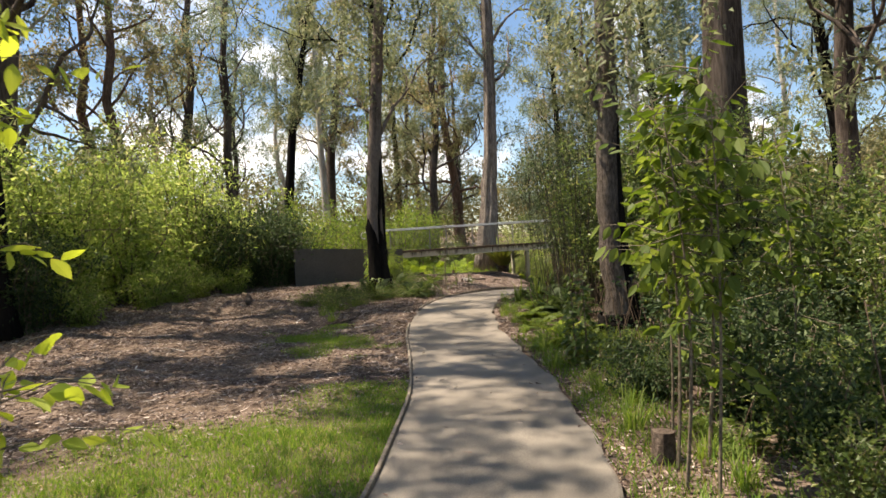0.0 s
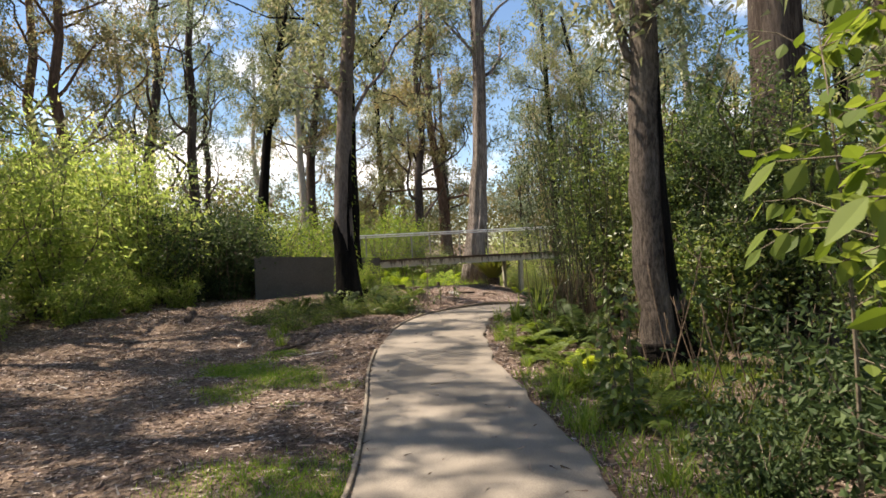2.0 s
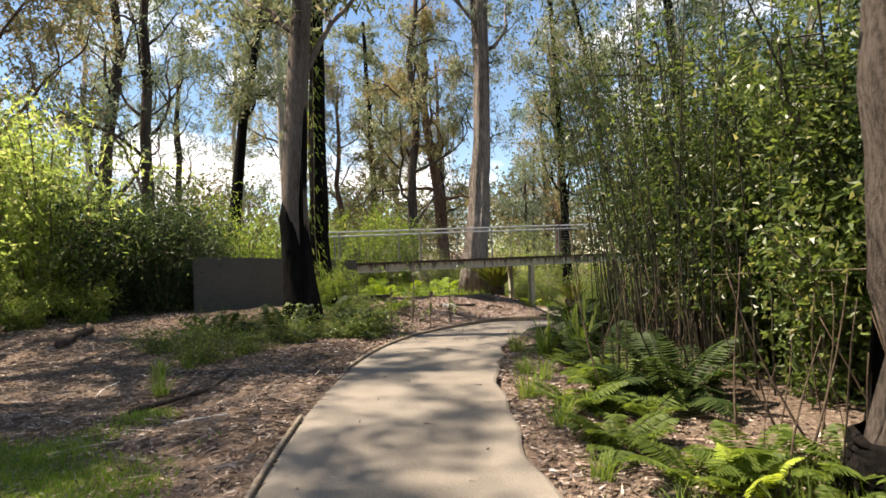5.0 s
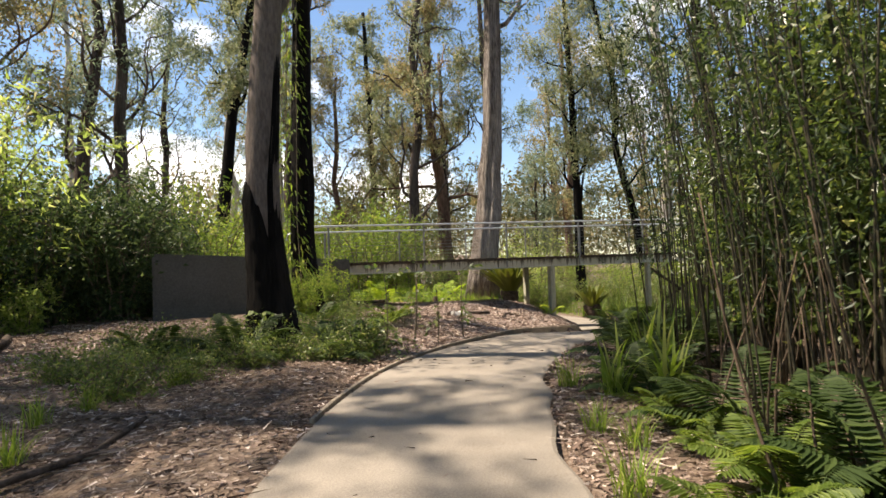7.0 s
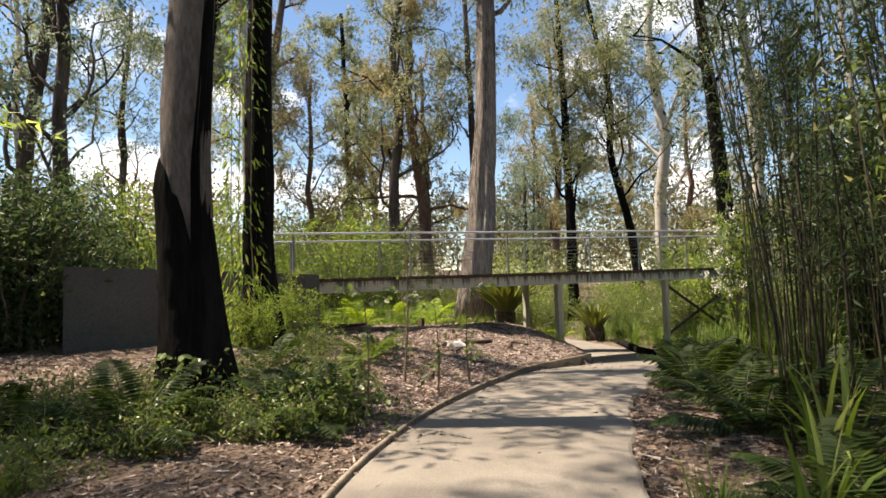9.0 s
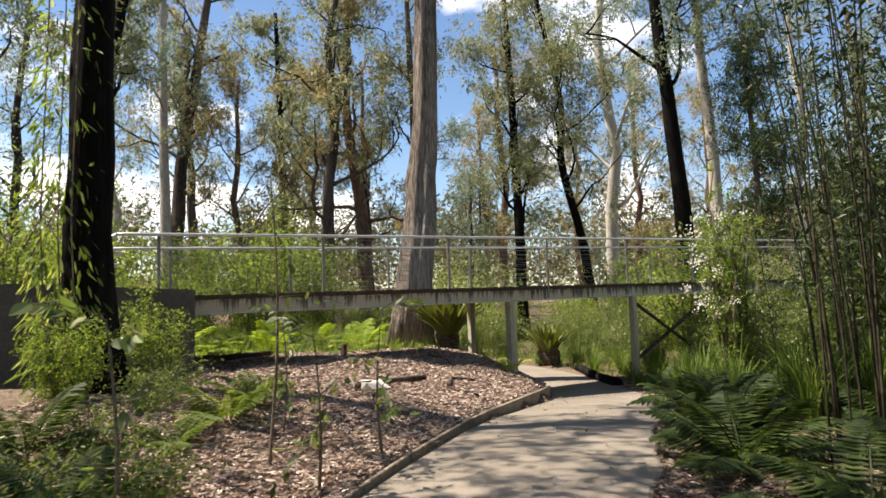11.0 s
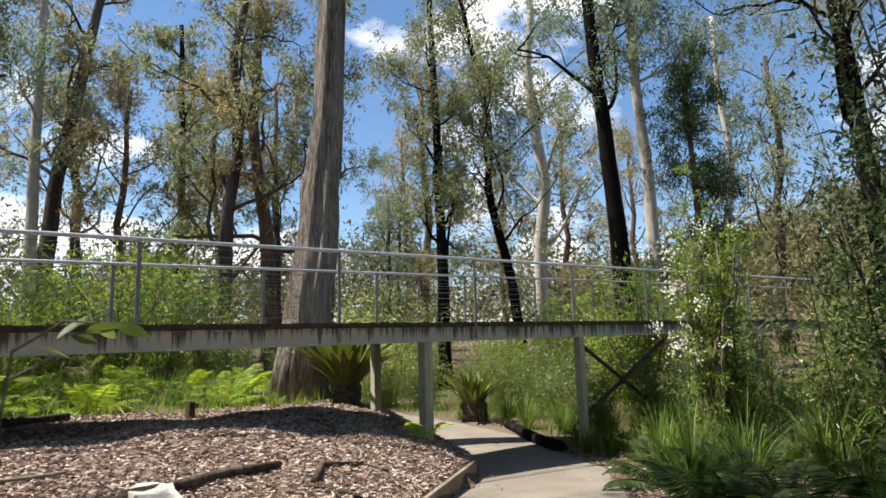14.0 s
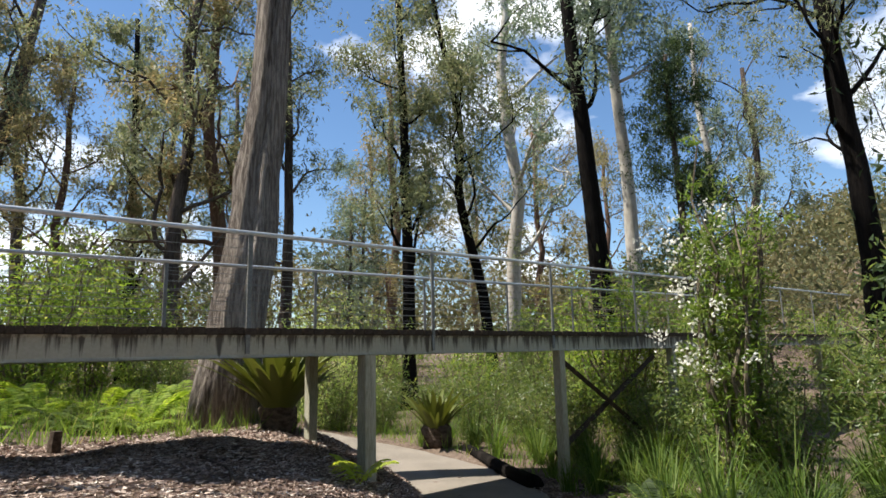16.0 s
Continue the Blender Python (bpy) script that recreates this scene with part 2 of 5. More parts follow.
L_GUM = leaf_mat("gum_leaves", [(0.0, (0.112, 0.140, 0.072)), (0.45, (0.190, 0.220, 0.112)), (0.8, (0.270, 0.290, 0.155)), (1.0, (0.345, 0.315, 0.190))], 0.4, 0.35)
L_GUM_BLUE = leaf_mat("blue_gum_leaves", [(0.0, (0.0875, 0.1250, 0.0875)), (0.5, (0.1562, 0.2063, 0.1313)), (1.0, (0.2500, 0.2875, 0.1812))], 0.4, 0.4)
L_GUM_BROWN = leaf_mat("brown_gum_leaves", [(0.0, (0.1529, 0.1535, 0.0692)), (0.5, (0.2525, 0.2366, 0.1109)), (1.0, (0.3722, 0.2942, 0.1574))], 0.45, 0.4)
L_BRIGHT = leaf_mat("bright_shrub_leaves", [(0.0, (0.1496, 0.2211, 0.0597)), (0.5, (0.2494, 0.3375, 0.0939)), (0.85, (0.3617, 0.4306, 0.1452)), (1.0, (0.4614, 0.4422, 0.2220))], 0.45, 0.58)
L_WATTLE = leaf_mat("wattle_leaves", [(0.0, (0.085, 0.145, 0.030)), (0.5, (0.165, 0.255, 0.048)), (0.85, (0.25, 0.33, 0.072)), (1.0, (0.35, 0.36, 0.11))], 0.42, 0.5)
L_MID = leaf_mat("undergrowth_leaves", [(0.0, (0.0535, 0.0868, 0.0235)), (0.5, (0.1072, 0.1632, 0.0411)), (0.85, (0.1768, 0.2296, 0.0636)), (1.0, (0.2785, 0.2754, 0.1075))], 0.2, 0.45, 0.5)
# Own tone of the dark shrubs; stands for shade on thickets and low bushes.
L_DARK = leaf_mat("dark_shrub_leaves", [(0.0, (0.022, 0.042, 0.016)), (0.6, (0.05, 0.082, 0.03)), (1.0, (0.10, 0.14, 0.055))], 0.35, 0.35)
# Fern green taken down a long way: the shade is in the frond colour.
L_FERN_DARKENED = leaf_mat("fern_fronds_darkened_for_shade", [(0.0, (0.0198, 0.0383, 0.0092)), (0.6, (0.0409, 0.0693, 0.0172)), (1.0, (0.0825, 0.1155, 0.0317))], 0.4, 0.4)
L_CANE = leaf_mat("cane_leaves", [(0.0, (0.014, 0.030, 0.010)), (0.6, (0.036, 0.062, 0.020)), (1.0, (0.095, 0.125, 0.040))], 0.25, 0.35, 0.4)
L_HILL = leaf_mat("hill_canopy_leaves", [(0.0, (0.075, 0.085, 0.036)), (0.5, (0.135, 0.135, 0.058)), (1.0, (0.23, 0.195, 0.095))], 0.5, 0.25)
L_FERN = leaf_mat("fern_fronds", [(0.0, (0.1444, 0.2250, 0.0338)), (0.5, (0.2231, 0.3250, 0.0506)), (1.0, (0.3544, 0.4250, 0.0788))], 0.5, 0.5)
L_LIME = leaf_mat("lime_fronds", [(0.0, (0.32, 0.42, 0.06)), (1.0, (0.45, 0.52, 0.10))], 0.5, 0.5)
L_YOUNG = leaf_mat("young_leaves", [(0.0, (0.0626, 0.1070, 0.0184)), (0.5, (0.1126, 0.1633, 0.0306)), (1.0, (0.1877, 0.2422, 0.0551))], 0.35, 0.5)
L_STRAP = leaf_mat("strap_leaves", [(0.0, (0.095, 0.165, 0.030)), (0.6, (0.175, 0.265, 0.048)), (1.0, (0.30, 0.34, 0.115))], 0.4, 0.45)
L_BIRD = leaf_mat("nest_fern_leaves", [(0.0, (0.0449, 0.0618, 0.0124)), (0.5, (0.0833, 0.1030, 0.0197)), (0.85, (0.1280, 0.1442, 0.0281)), (1.0, (0.1345, 0.0989, 0.0338))], 0.4, 0.18)
GRASS = leaf_mat("lawn_grass", [(0.0, (0.0902, 0.1722, 0.0285)), (0.5, (0.1472, 0.2562, 0.0437)), (0.9, (0.2422, 0.3192, 0.0760)), (1.0, (0.3990, 0.3192, 0.1520))], 0.5, 0.45)
WHITE_PETAL = leaf_mat("white_petals", [(0.0, (0.72, 0.70, 0.62)), (1.0, (0.82, 0.81, 0.76))], 0.5, 0.3)
DRY_LEAF = island_mat("dry_leaf_litter", [(0.0, (0.0730, 0.0476, 0.0350)), (0.35, (0.1656, 0.1095, 0.0827)), (0.65, (0.2825, 0.2047, 0.1655)), (0.88, (0.4091, 0.3332, 0.2823)), (1.0, (0.5845, 0.5046, 0.4476))])
CHIPS = island_mat("bark_mulch_chips", [(0.0, (0.1100, 0.0726, 0.0594)), (0.35, (0.2530, 0.1760, 0.1430)), (0.65, (0.4180, 0.3135, 0.2640)), (0.9, (0.5830, 0.4840, 0.4235)), (1.0, (0.7260, 0.6600, 0.5830))])

# ---- mesh helpers ----
def mesh_arrays(name, verts, tris, mat, smooth=False):
    verts, tris = np.asarray(verts, np.float32).reshape(-1, 3), np.asarray(tris, np.int32).reshape(-1, 3)
    me = bpy.data.meshes.new(name)
    me.vertices.add(len(verts))
    me.vertices.foreach_set("co", verts.ravel())
    me.loops.add(tris.size)
    me.loops.foreach_set("vertex_index", tris.ravel())
    me.polygons.add(len(tris))
    me.polygons.foreach_set("loop_start", np.arange(0, tris.size, 3, dtype=np.int32))
    me.polygons.foreach_set("use_smooth", np.full(len(tris), smooth))
    me.update(calc_edges=True)
    me.validate()
    me.materials.append(mat)
    return me


def thing(name, loc, label, category, group="", kind=""):
    e = new(name)
    e.location = loc
    return tagged(e, label, category, group, kind)


def part(name, me, parent, label="", loc=None, rot=None):
    ob = new(name, me)
    if name in ("foliage", "crown", "tuft", "branching", "blossom"):
        ob["kind"] = "stuff"
    ob.parent = parent
    if loc is not None:
        ob.location = loc
    if rot is not None:
        ob.rotation_euler = rot
    return tagged(ob, label) if label else ob


def tube(points, radii, sides=10, wobble=0.0, seed=0):
    """Vertices and triangles of a round limb along points, with uneven girth."""
    P, R = np.asarray(points, float), np.asarray(radii, float)
    rg = np.random.default_rng(seed)
    d = np.gradient(P, axis=0)
    d /= np.linalg.norm(d, axis=1)[:, None] + 1e-9
    up = np.array([1.0, 0.13, 0.07])
    a = np.cross(d, up)
    a /= np.linalg.norm(a, axis=1)[:, None] + 1e-9
    b = np.cross(d, a)
    an = np.linspace(0, 2 * np.pi, sides, endpoint=False)
    w = 1 + wobble * (rg.normal(size=(1, sides)) * 0.6 + rg.normal(size=(len(P), sides)) * 0.5)
    V = P[:, None] + (R[:, None] * w)[..., None] * (np.cos(an)[None, :, None] * a[:, None] + np.sin(an)[None, :, None] * b[:, None])
    n, T = len(P), []
    for i in range(n - 1):
        for j in range(sides):
            k = (j + 1) % sides
            p, q, r, s = i * sides + j, i * sides + k, (i + 1) * sides + k, (i + 1) * sides + j
            T += [(p, q, r), (p, r, s)]
    V = np.vstack([V.reshape(-1, 3), P[0], P[-1]])
    for j in range(sides):
        k = (j + 1) % sides
        T += [(n * sides, k, j), (n * sides + 1, (n - 1) * sides + j, (n - 1) * sides + k)]
    return V, np.array(T)


def join(pieces):
    V, T, o = [], [], 0
    for v, t in pieces:
        V.append(v)
        T.append(np.asarray(t) + o)
        o += len(v)
    return np.vstack(V), np.vstack(T)


def leaves(pos, way, length, width, rg, fold=0.25, droop=0.0, small=False):
    """Pointed, folded leaves of four corners each (small: three), at pos, along way."""
    pos, way = np.asarray(pos, float), np.asarray(way, float).copy()
    n = len(pos)
    way[:, 2] -= droop
    way /= np.linalg.norm(way, axis=1)[:, None] + 1e-9
    side = np.cross(way, rg.normal(size=(n, 3)))
    side /= np.linalg.norm(side, axis=1)[:, None] + 1e-9
    nor = np.cross(side, way)
    L, W = (np.broadcast_to(np.asarray(q, float), (n,))[:, None] for q in (length, width))
    if small:
        V = np.stack([pos - side * W * 0.5, pos + way * L - nor * L * 0.06, pos + side * W * 0.5], 1).reshape(-1, 3)
        return V, np.arange(n * 3).reshape(-1, 3)
    mid = pos + way * L * 0.42 + nor * L * 0.04
    V = np.stack([pos, mid + side * W * 0.5 + nor * W * fold, pos + way * L - nor * L * 0.06, mid - side * W * 0.5 + nor * W * fold], 1).reshape(-1, 3)
    k = np.arange(n)[:, None] * 4
    return V, np.stack([k + [0, 2, 1], k + [0, 3, 2]], 1).reshape(-1, 3)


def broad_leaves(pos, way, length, width, rg, droop=0.2):
    """Oval pointed leaves with a sunken midrib and curling tip, for plants close to the path."""
    pos, way = np.asarray(pos, float), np.asarray(way, float).copy()
    n = len(pos)
    way[:, 2] -= droop
    way /= np.linalg.norm(way, axis=1)[:, None] + 1e-9
    side = np.cross(way, np.array([0.0, 0.0, 1.0]) + rg.normal(size=(n, 3)) * 0.45)
    side /= np.linalg.norm(side, axis=1)[:, None] + 1e-9
    nor = np.cross(side, way)
    L, W = (np.broadcast_to(np.asarray(q, float), (n,))[:, None] for q in (length, width))
    rows = []
    for f, w in ((0.0, 0.06), (0.16, 0.62), (0.36, 1.0), (0.58, 0.90), (0.80, 0.50), (1.0, 0.02)):
        mid = pos + way * L * f - nor * L * (0.05 * math.sin(math.pi * f) + 0.16 * f * f)
        edge = nor * W * 0.10 * w
        rows += [mid - side * W * 0.5 * w + edge, mid, mid + side * W * 0.5 * w + edge]
    V = np.stack(rows, 1).reshape(-1, 3)
    k = np.arange(n)[:, None] * 18
    T = []
    for i in range(5):
        for j in (0, 1):
            p = i * 3 + j
            T += [k + [p, p + 1, p + 4], k + [p, p + 4, p + 3]]
    return V, np.stack(T, 1).reshape(-1, 3)


def ball_dirs(n, rg):
    d = rg.normal(size=(n, 3))
    return d / np.linalg.norm(d, axis=1)[:, None]


def box(x0, y0, z0, x1, y1, z1, bevel=0.0, mat=None, name="block"):
    bm = bmesh.new()
    bmesh.ops.create_cube(bm, size=1)
    for v in bm.verts:
        v.co = ((x0, x1)[v.co.x > 0], (y0, y1)[v.co.y > 0], (z0, z1)[v.co.z > 0])
    if bevel:
        bmesh.ops.bevel(bm, geom=bm.edges[:], offset=bevel, segments=2, affect="EDGES")
    me = bpy.data.meshes.new(name)
    bm.to_mesh(me)
    bm.free()
    me.materials.append(mat)
    return me


# ---- the lie of the land ----
UX, UY, OX, OY = 0.573, 0.819, -4.99, -1.23


def uv(x, y):
    return (x - OX) * UX + (y - OY) * UY, (x - OX) * UY - (y - OY) * UX


def xy(u, v):
    return OX + u * UX + v * UY, OY + u * UY - v * UX


def smooth_interp(x, knots, values, s=0.8):
    x = np.asarray(x, float)
    return sum(np.interp(x + o * s, knots, values) for o in (-1, -0.5, 0, 0.5, 1)) / 5


def path_z(u):
    return smooth_interp(u, [-10, 8.5, 15, 17, 19, 22, 24.9, 30.5, 34, 38, 44, 60], [.32, .34, .52, .595, .6, .52, .4, -.217, -.45, -.38, -.25, 0])


def path_v(u):
    return smooth_interp(u, [-12, 4.7, 8, 10.4, 12.3, 14.4, 16.5, 18.5, 20.5, 22.3, 24.5, 26.5, 28.8, 31, 34, 36, 38, 40, 44, 52],
                         [-.2, -.43, -.78, -1.3, -1.78, -2.15, -2.32, -2.3, -2.03, -1.55, -.85, -.25, .42, 1.08, 1.1, .8, .0, -1.2, -3.5, -8], 0.6)


def path_half(u):
    return smooth_interp(u, [0, 19, 24, 31, 36], [0.97, 0.98, 1.08, 1.02, 0.97])


def kerb_h(u):
    return smooth_interp(u, [18.5, 21, 25, 28, 31, 31.6, 36], [0.012, 0.025, 0.075, 0.16, 0.25, 0.2, 0.03])


def terrain(x, y):
    x, y = np.asarray(x, float), np.asarray(y, float)
    u, v = uv(x, y)
    pz, pv, ph = path_z(u), path_v(u), path_half(u)
    left, right = pv - ph - v, v - pv - ph
    lz = smooth_interp(u, [-10, 12, 15, 17, 18.5, 21, 24, 29, 31, 34, 38, 45, 70], [.32, .33, .38, .5, .7, .73, .88, .86, .8, .62, .7, .8, .6])
    rz = smooth_interp(u, [-10, 8, 15, 20, 25, 30, 35, 45, 70], [.3, .36, .5, .58, .42, -.12, -.52, -.4, .1])
    tl, tr = 1 - (1 - np.clip(left / 3, 0, 1)) ** 2, np.clip(right / 3, 0, 1)
    edge = pz + kerb_h(u) - 0.02
    z = np.where(left > 0, edge + (lz - edge) * tl, np.where(right > 0, pz - 0.02 + (rz - pz) * tr, pz - 0.12))
    off = np.clip(np.maximum(left, right) / 0.6, 0, 1)
    bumps = 0.05 * np.sin(x * 1.7 + 1.3 * np.sin(y * 0.9)) * np.sin(y * 1.4 + x * 0.6) + 0.025 * np.sin(3.9 * x + 2 * y) * np.sin(3.1 * y - x)
    z = z + bumps * off
    fill = np.clip((5.2 - x) / 0.4, 0, 1) * np.clip((x - 1.3) / 0.5, 0, 1) * np.clip((y - 25.02) / 0.25, 0, 1) * np.clip((27.6 - y) / 1.0, 0, 1)
    z = z + fill * (1.8 - z)
    far = np.clip((np.hypot(x - 6, y - 18) - 45) / 60, 0, 1)
    hill = 22 * np.exp(-((x - 150) ** 2 + (y - 46) ** 2) / (2 * 30 ** 2)) + 9 * np.exp(-((x - 30) ** 2 + (y - 175) ** 2) / (2 * 60 ** 2))
    return z * (1 - far) + far * (0.3 + 1.2 * np.sin(x * 0.02) * np.cos(y * 0.017) + hill)


def tz(x, y):
    return float(terrain(x, y))


def out_steps(inner0, inner1, step):
    core = list(np.arange(inner0, inner1 + 1e-6, step))
    lo, hi, s = [], [], step
    a, b = inner0, inner1
    while b - inner1 < 3000:
        s *= 1.22
        a, b = a - s, b + s
        lo.append(a)
        hi.append(b)
    return np.array(lo[::-1] + core + hi)


gx, gy = out_steps(-14, 26, 0.36), out_steps(-6, 38, 0.36)
GX, GY = np.meshgrid(gx, gy)
nx, ny = len(gx), len(gy)
gi = (np.arange(ny - 1)[:, None] * nx + np.arange(nx - 1)[None]).ravel()
ground = new("ground", mesh_arrays("ground", np.stack([GX, GY, terrain(GX, GY)], -1), np.vstack([np.stack([gi, gi + 1, gi + nx + 1], 1), np.stack([gi, gi + nx + 1, gi + nx], 1)]), GROUND, True))
tagged(ground, "brown forest floor of soil and leaf litter", "ground", kind="structure")

# ---- the concrete path and its timber edging ----
us = np.arange(-9, 50, 0.25)


def ribbon(us, sides_z, name, mat):
    """A strip along the path: for each station a closed loop of (v offset, z offset) corners."""
    V, T, k = [], [], len(sides_z(us[0]))
    for u in us:
        for v, z in sides_z(u):
            x, y = xy(u, v)
            V.append((x, y, z))
    for i in range(len(us) - 1):
        for j in range(k):
            q = (j + 1) % k
            T += [(i * k + j, i * k + q, (i + 1) * k + q), (i * k + j, (i + 1) * k + q, (i + 1) * k + j)]
    for j in range(1, k - 1):
        T += [(0, j + 1, j), ((len(us) - 1) * k, (len(us) - 1) * k + j, (len(us) - 1) * k + j + 1)]
    return mesh_arrays(name, V, T, mat)


def slab(u):
    c, h, z = float(path_v(u)), float(path_half(u)), float(path_z(u))
    w = 0.035 * math.sin(u * 2.3) + 0.025 * math.sin(u * 5.1 + 1)
    return [(c - h, z - 0.14), (c - h, z - 0.012), (c - h + 0.03, z), (c, z + 0.012), (c + h + w - 0.03, z), (c + h + w, z - 0.014), (c + h + w, z - 0.14)]


path = new("path", ribbon(us, slab, "path", CONCRETE))
tagged(path, "pale brushed concrete footpath curving through the bush", "footpath", kind="structure")

edging = tagged(new("edging"), "weathered timber boards edging the concrete path", "path edging", kind="structure")


def board(u0, u1, drop=0.0):
    def loop(u):
        c, h, z, k = float(path_v(u)), float(path_half(u)), float(path_z(u)), float(kerb_h(u))
        t = 0.04 + 0.02 * min(1, max(0, (u - 24) / 3))
        a = c - h - 0.004
        return [(a - t, z - 0.16), (a - t, z + k + 0.012 - drop), (a - t + 0.008, z + k + 0.02 - drop), (a - 0.008, z + k + 0.02 - drop), (a, z + k + 0.012 - drop), (a, z - 0.16)]
    return ribbon(np.linspace(u0, u1, max(3, int((u1 - u0) / 0.3))), loop, "board", EDGE)


for a in np.arange(-8.6, 13.9, 2.4):
    part("board", board(a, min(a + 2.39, 14.0), 0.0), edging)
for a in np.arange(16.2, 31.0, 1.85):
    part("board", board(a, min(a + 1.84, 31.2)), edging)

# ---- the footbridge ----
DY, DW = 24.55, 2.45


def deck_z(x):
    return 2.135 + 0.008 * (x - 12)


def rail_z(x):
    return 3.2 + 0.024 * (x - 12)


bridge = thing("footbridge", (5.4, DY, tz(5.4, DY)), "raised timber footbridge with painted edge beams and steel wire rails", "footbridge")
B0 = Vector(bridge.location)


def bpart(name, me, label="", parent=None):
    ob = part(name, me, parent or bridge, label)
    if parent is None:
        ob.location = -B0
    return ob


def beam(y0, y1):
    V, T = [], []
    xs = np.linspace(5.38, 34, 40)
    for x in xs:
        z1, z0 = deck_z(x) - 0.075, deck_z(x) - 0.315
        V += [(x, y0, z0), (x, y0 + 0.015, z0 + 0.03), (x, y0 + 0.015, z1 - 0.03), (x, y0, z1), (x, y1, z1), (x, y1, z0)]
    for i in range(len(xs) - 1):
        for j in range(6):
            q = (j + 1) % 6
            T += [(i * 6 + j, i * 6 + q, i * 6 + 6 + q), (i * 6 + j, i * 6 + 6 + q, i * 6 + 6 + j)]
    n = (len(xs) - 1) * 6
    for j in range(1, 5):
        T += [(0, j + 1, j), (n, n + j, n + j + 1)]
    return mesh_arrays("beam", V, T, BEAM)


bpart("edge_beam", beam(DY, DY + 0.12), "grey-brown painted beam with dark water stains")
bpart("edge_beam", beam(DY + DW - 0.12, DY + DW))
plank = box(0, -0.045, -0.072, 0.138, DW + 0.045, 0.0, 0.006, DECKWOOD, "deck_board")
plank2 = box(0, -0.03, -0.070, 0.138, DW + 0.03, 0.0, 0.006, DECKWOOD, "deck_board")
x, k = 5.3, 0
while x < 33.9:
    o = bpart("deck_board", plank if (k * 7) % 5 else plank2)
    o.location = Vector((x, DY, deck_z(x) + 0.004 * ((k * 13) % 3 - 1))) - B0
    x, k = x + 0.143, k + 1


def post(x, y, z0, z1, w, name="post"):
    return box(x - w / 2, y - w / 2, z0, x + w / 2, y + w / 2, z1, 0.008, POSTMAT, name)


for px, py, w in ((12.16, DY + 0.09, 0.17), (12.74, DY + DW - 0.15, 0.15), (16.2, DY + 0.09, 0.15), (20.2, DY + 0.1, 0.15), (24.5, DY + 0.1, 0.15), (30, DY + 0.1, 0.15)):
    bpart("post", post(px, py, tz(px, py) - 0.25, deck_z(px) - 0.316, w), "green-stained square timber post")


def strut(a, b, w=0.08):
    V, T = tube([a, b], [w / 1.41, w / 1.41], 4)
    return mesh_arrays("brace", V, T, DECKWOOD)


bpart("brace", strut((16.2, DY + 0.08, 1.72), (19.6, DY + 0.12, -0.1)), "dark diagonal brace")
bpart("brace", strut((16.2, DY + 0.22, 0.15), (19.6, DY + 0.2, 1.72)))


def railing(y, x0, sd, gap):
    sec = []
    xs = np.linspace(x0, 34, 60)
    rail = [(xx, y, rail_z(xx)) for xx in xs]
    hook = [(x0 + 0.02, y, rail_z(x0) - 0.30), (x0 - 0.11, y, rail_z(x0) - 0.28), (x0 - 0.19, y, rail_z(x0) - 0.18), (x0 - 0.17, y, rail_z(x0) - 0.06), (x0 - 0.08, y, rail_z(x0) - 0.005)]
    V, T = tube(hook + rail, [0.026] * (len(hook) + len(rail)), 8)
    bpart("handrail", mesh_arrays("handrail", V, T, STEEL, True), "galvanised tubular handrail with looped end")
    xp = 5.05 + sd
    while xp < 33:
        z0, z1 = deck_z(xp) - 0.28, rail_z(xp) - 0.02
        bpart("stanchion", box(xp - 0.025, y - 0.012, z0, xp + 0.025, y + 0.012, z1, 0.003, STANCHION, "stanchion"))
        xp += gap
    for i in range(10):
        f = (i + 0.8) / 10.6
        pts = [(xx, y, deck_z(xx) + f * (rail_z(xx) - deck_z(xx))) for xx in np.linspace(5.04 + sd, 33, 12)]
        V, T = tube(pts, [0.003] * 12, 4)
        bpart("wire", mesh_arrays("wire", V, T, STANCHION))


railing(DY - 0.02, 4.55, 0.0, 2.72)
railing(DY + DW + 0.02, 4.75, 0.65, 2.4)

# ---- the retaining wall ----
wall = thing("retaining_wall", (0.92, 24.9, tz(0.92, 24.6)), "dark grey rendered concrete retaining wall beside the bridge", "wall")


def slanted_wall(a, b, za, zb, z0, thick):
    bm = bmesh.new()
    d = Vector((b[0] - a[0], b[1] - a[1], 0)).normalized()
    n = Vector((-d.y, d.x, 0)) * thick
    low = [Vector((a[0], a[1], z0)), Vector((b[0], b[1], z0)), Vector((b[0], b[1], z0)) + n, Vector((a[0], a[1], z0)) + n]
    vs = [bm.verts.new(p) for p in low] + [bm.verts.new((p.x, p.y, z)) for p, z in zip(low, (za, zb, zb, za))]
    for f in ((0, 1, 5, 4), (1, 2, 6, 5), (2, 3, 7, 6), (3, 0, 4, 7), (4, 5, 6, 7), (3, 2, 1, 0)):
        bm.faces.new([vs[i] for i in f])
    bmesh.ops.bevel(bm, geom=bm.edges[:], offset=0.012, segments=2, affect="EDGES")
    me = bpy.data.meshes.new("panel")
    bm.to_mesh(me)
    bm.free()
    me.materials.append(WALL)
    return me


for me in (slanted_wall((0.92, 24.9), (5.56, 24.42), 2.41, 2.17, 0.3, 0.2), slanted_wall((5.56, 24.63), (5.56, 27.1), 1.80, 1.80, 0.3, 0.22)):
    o = part("panel", me, wall)
    o.location = -wall.location

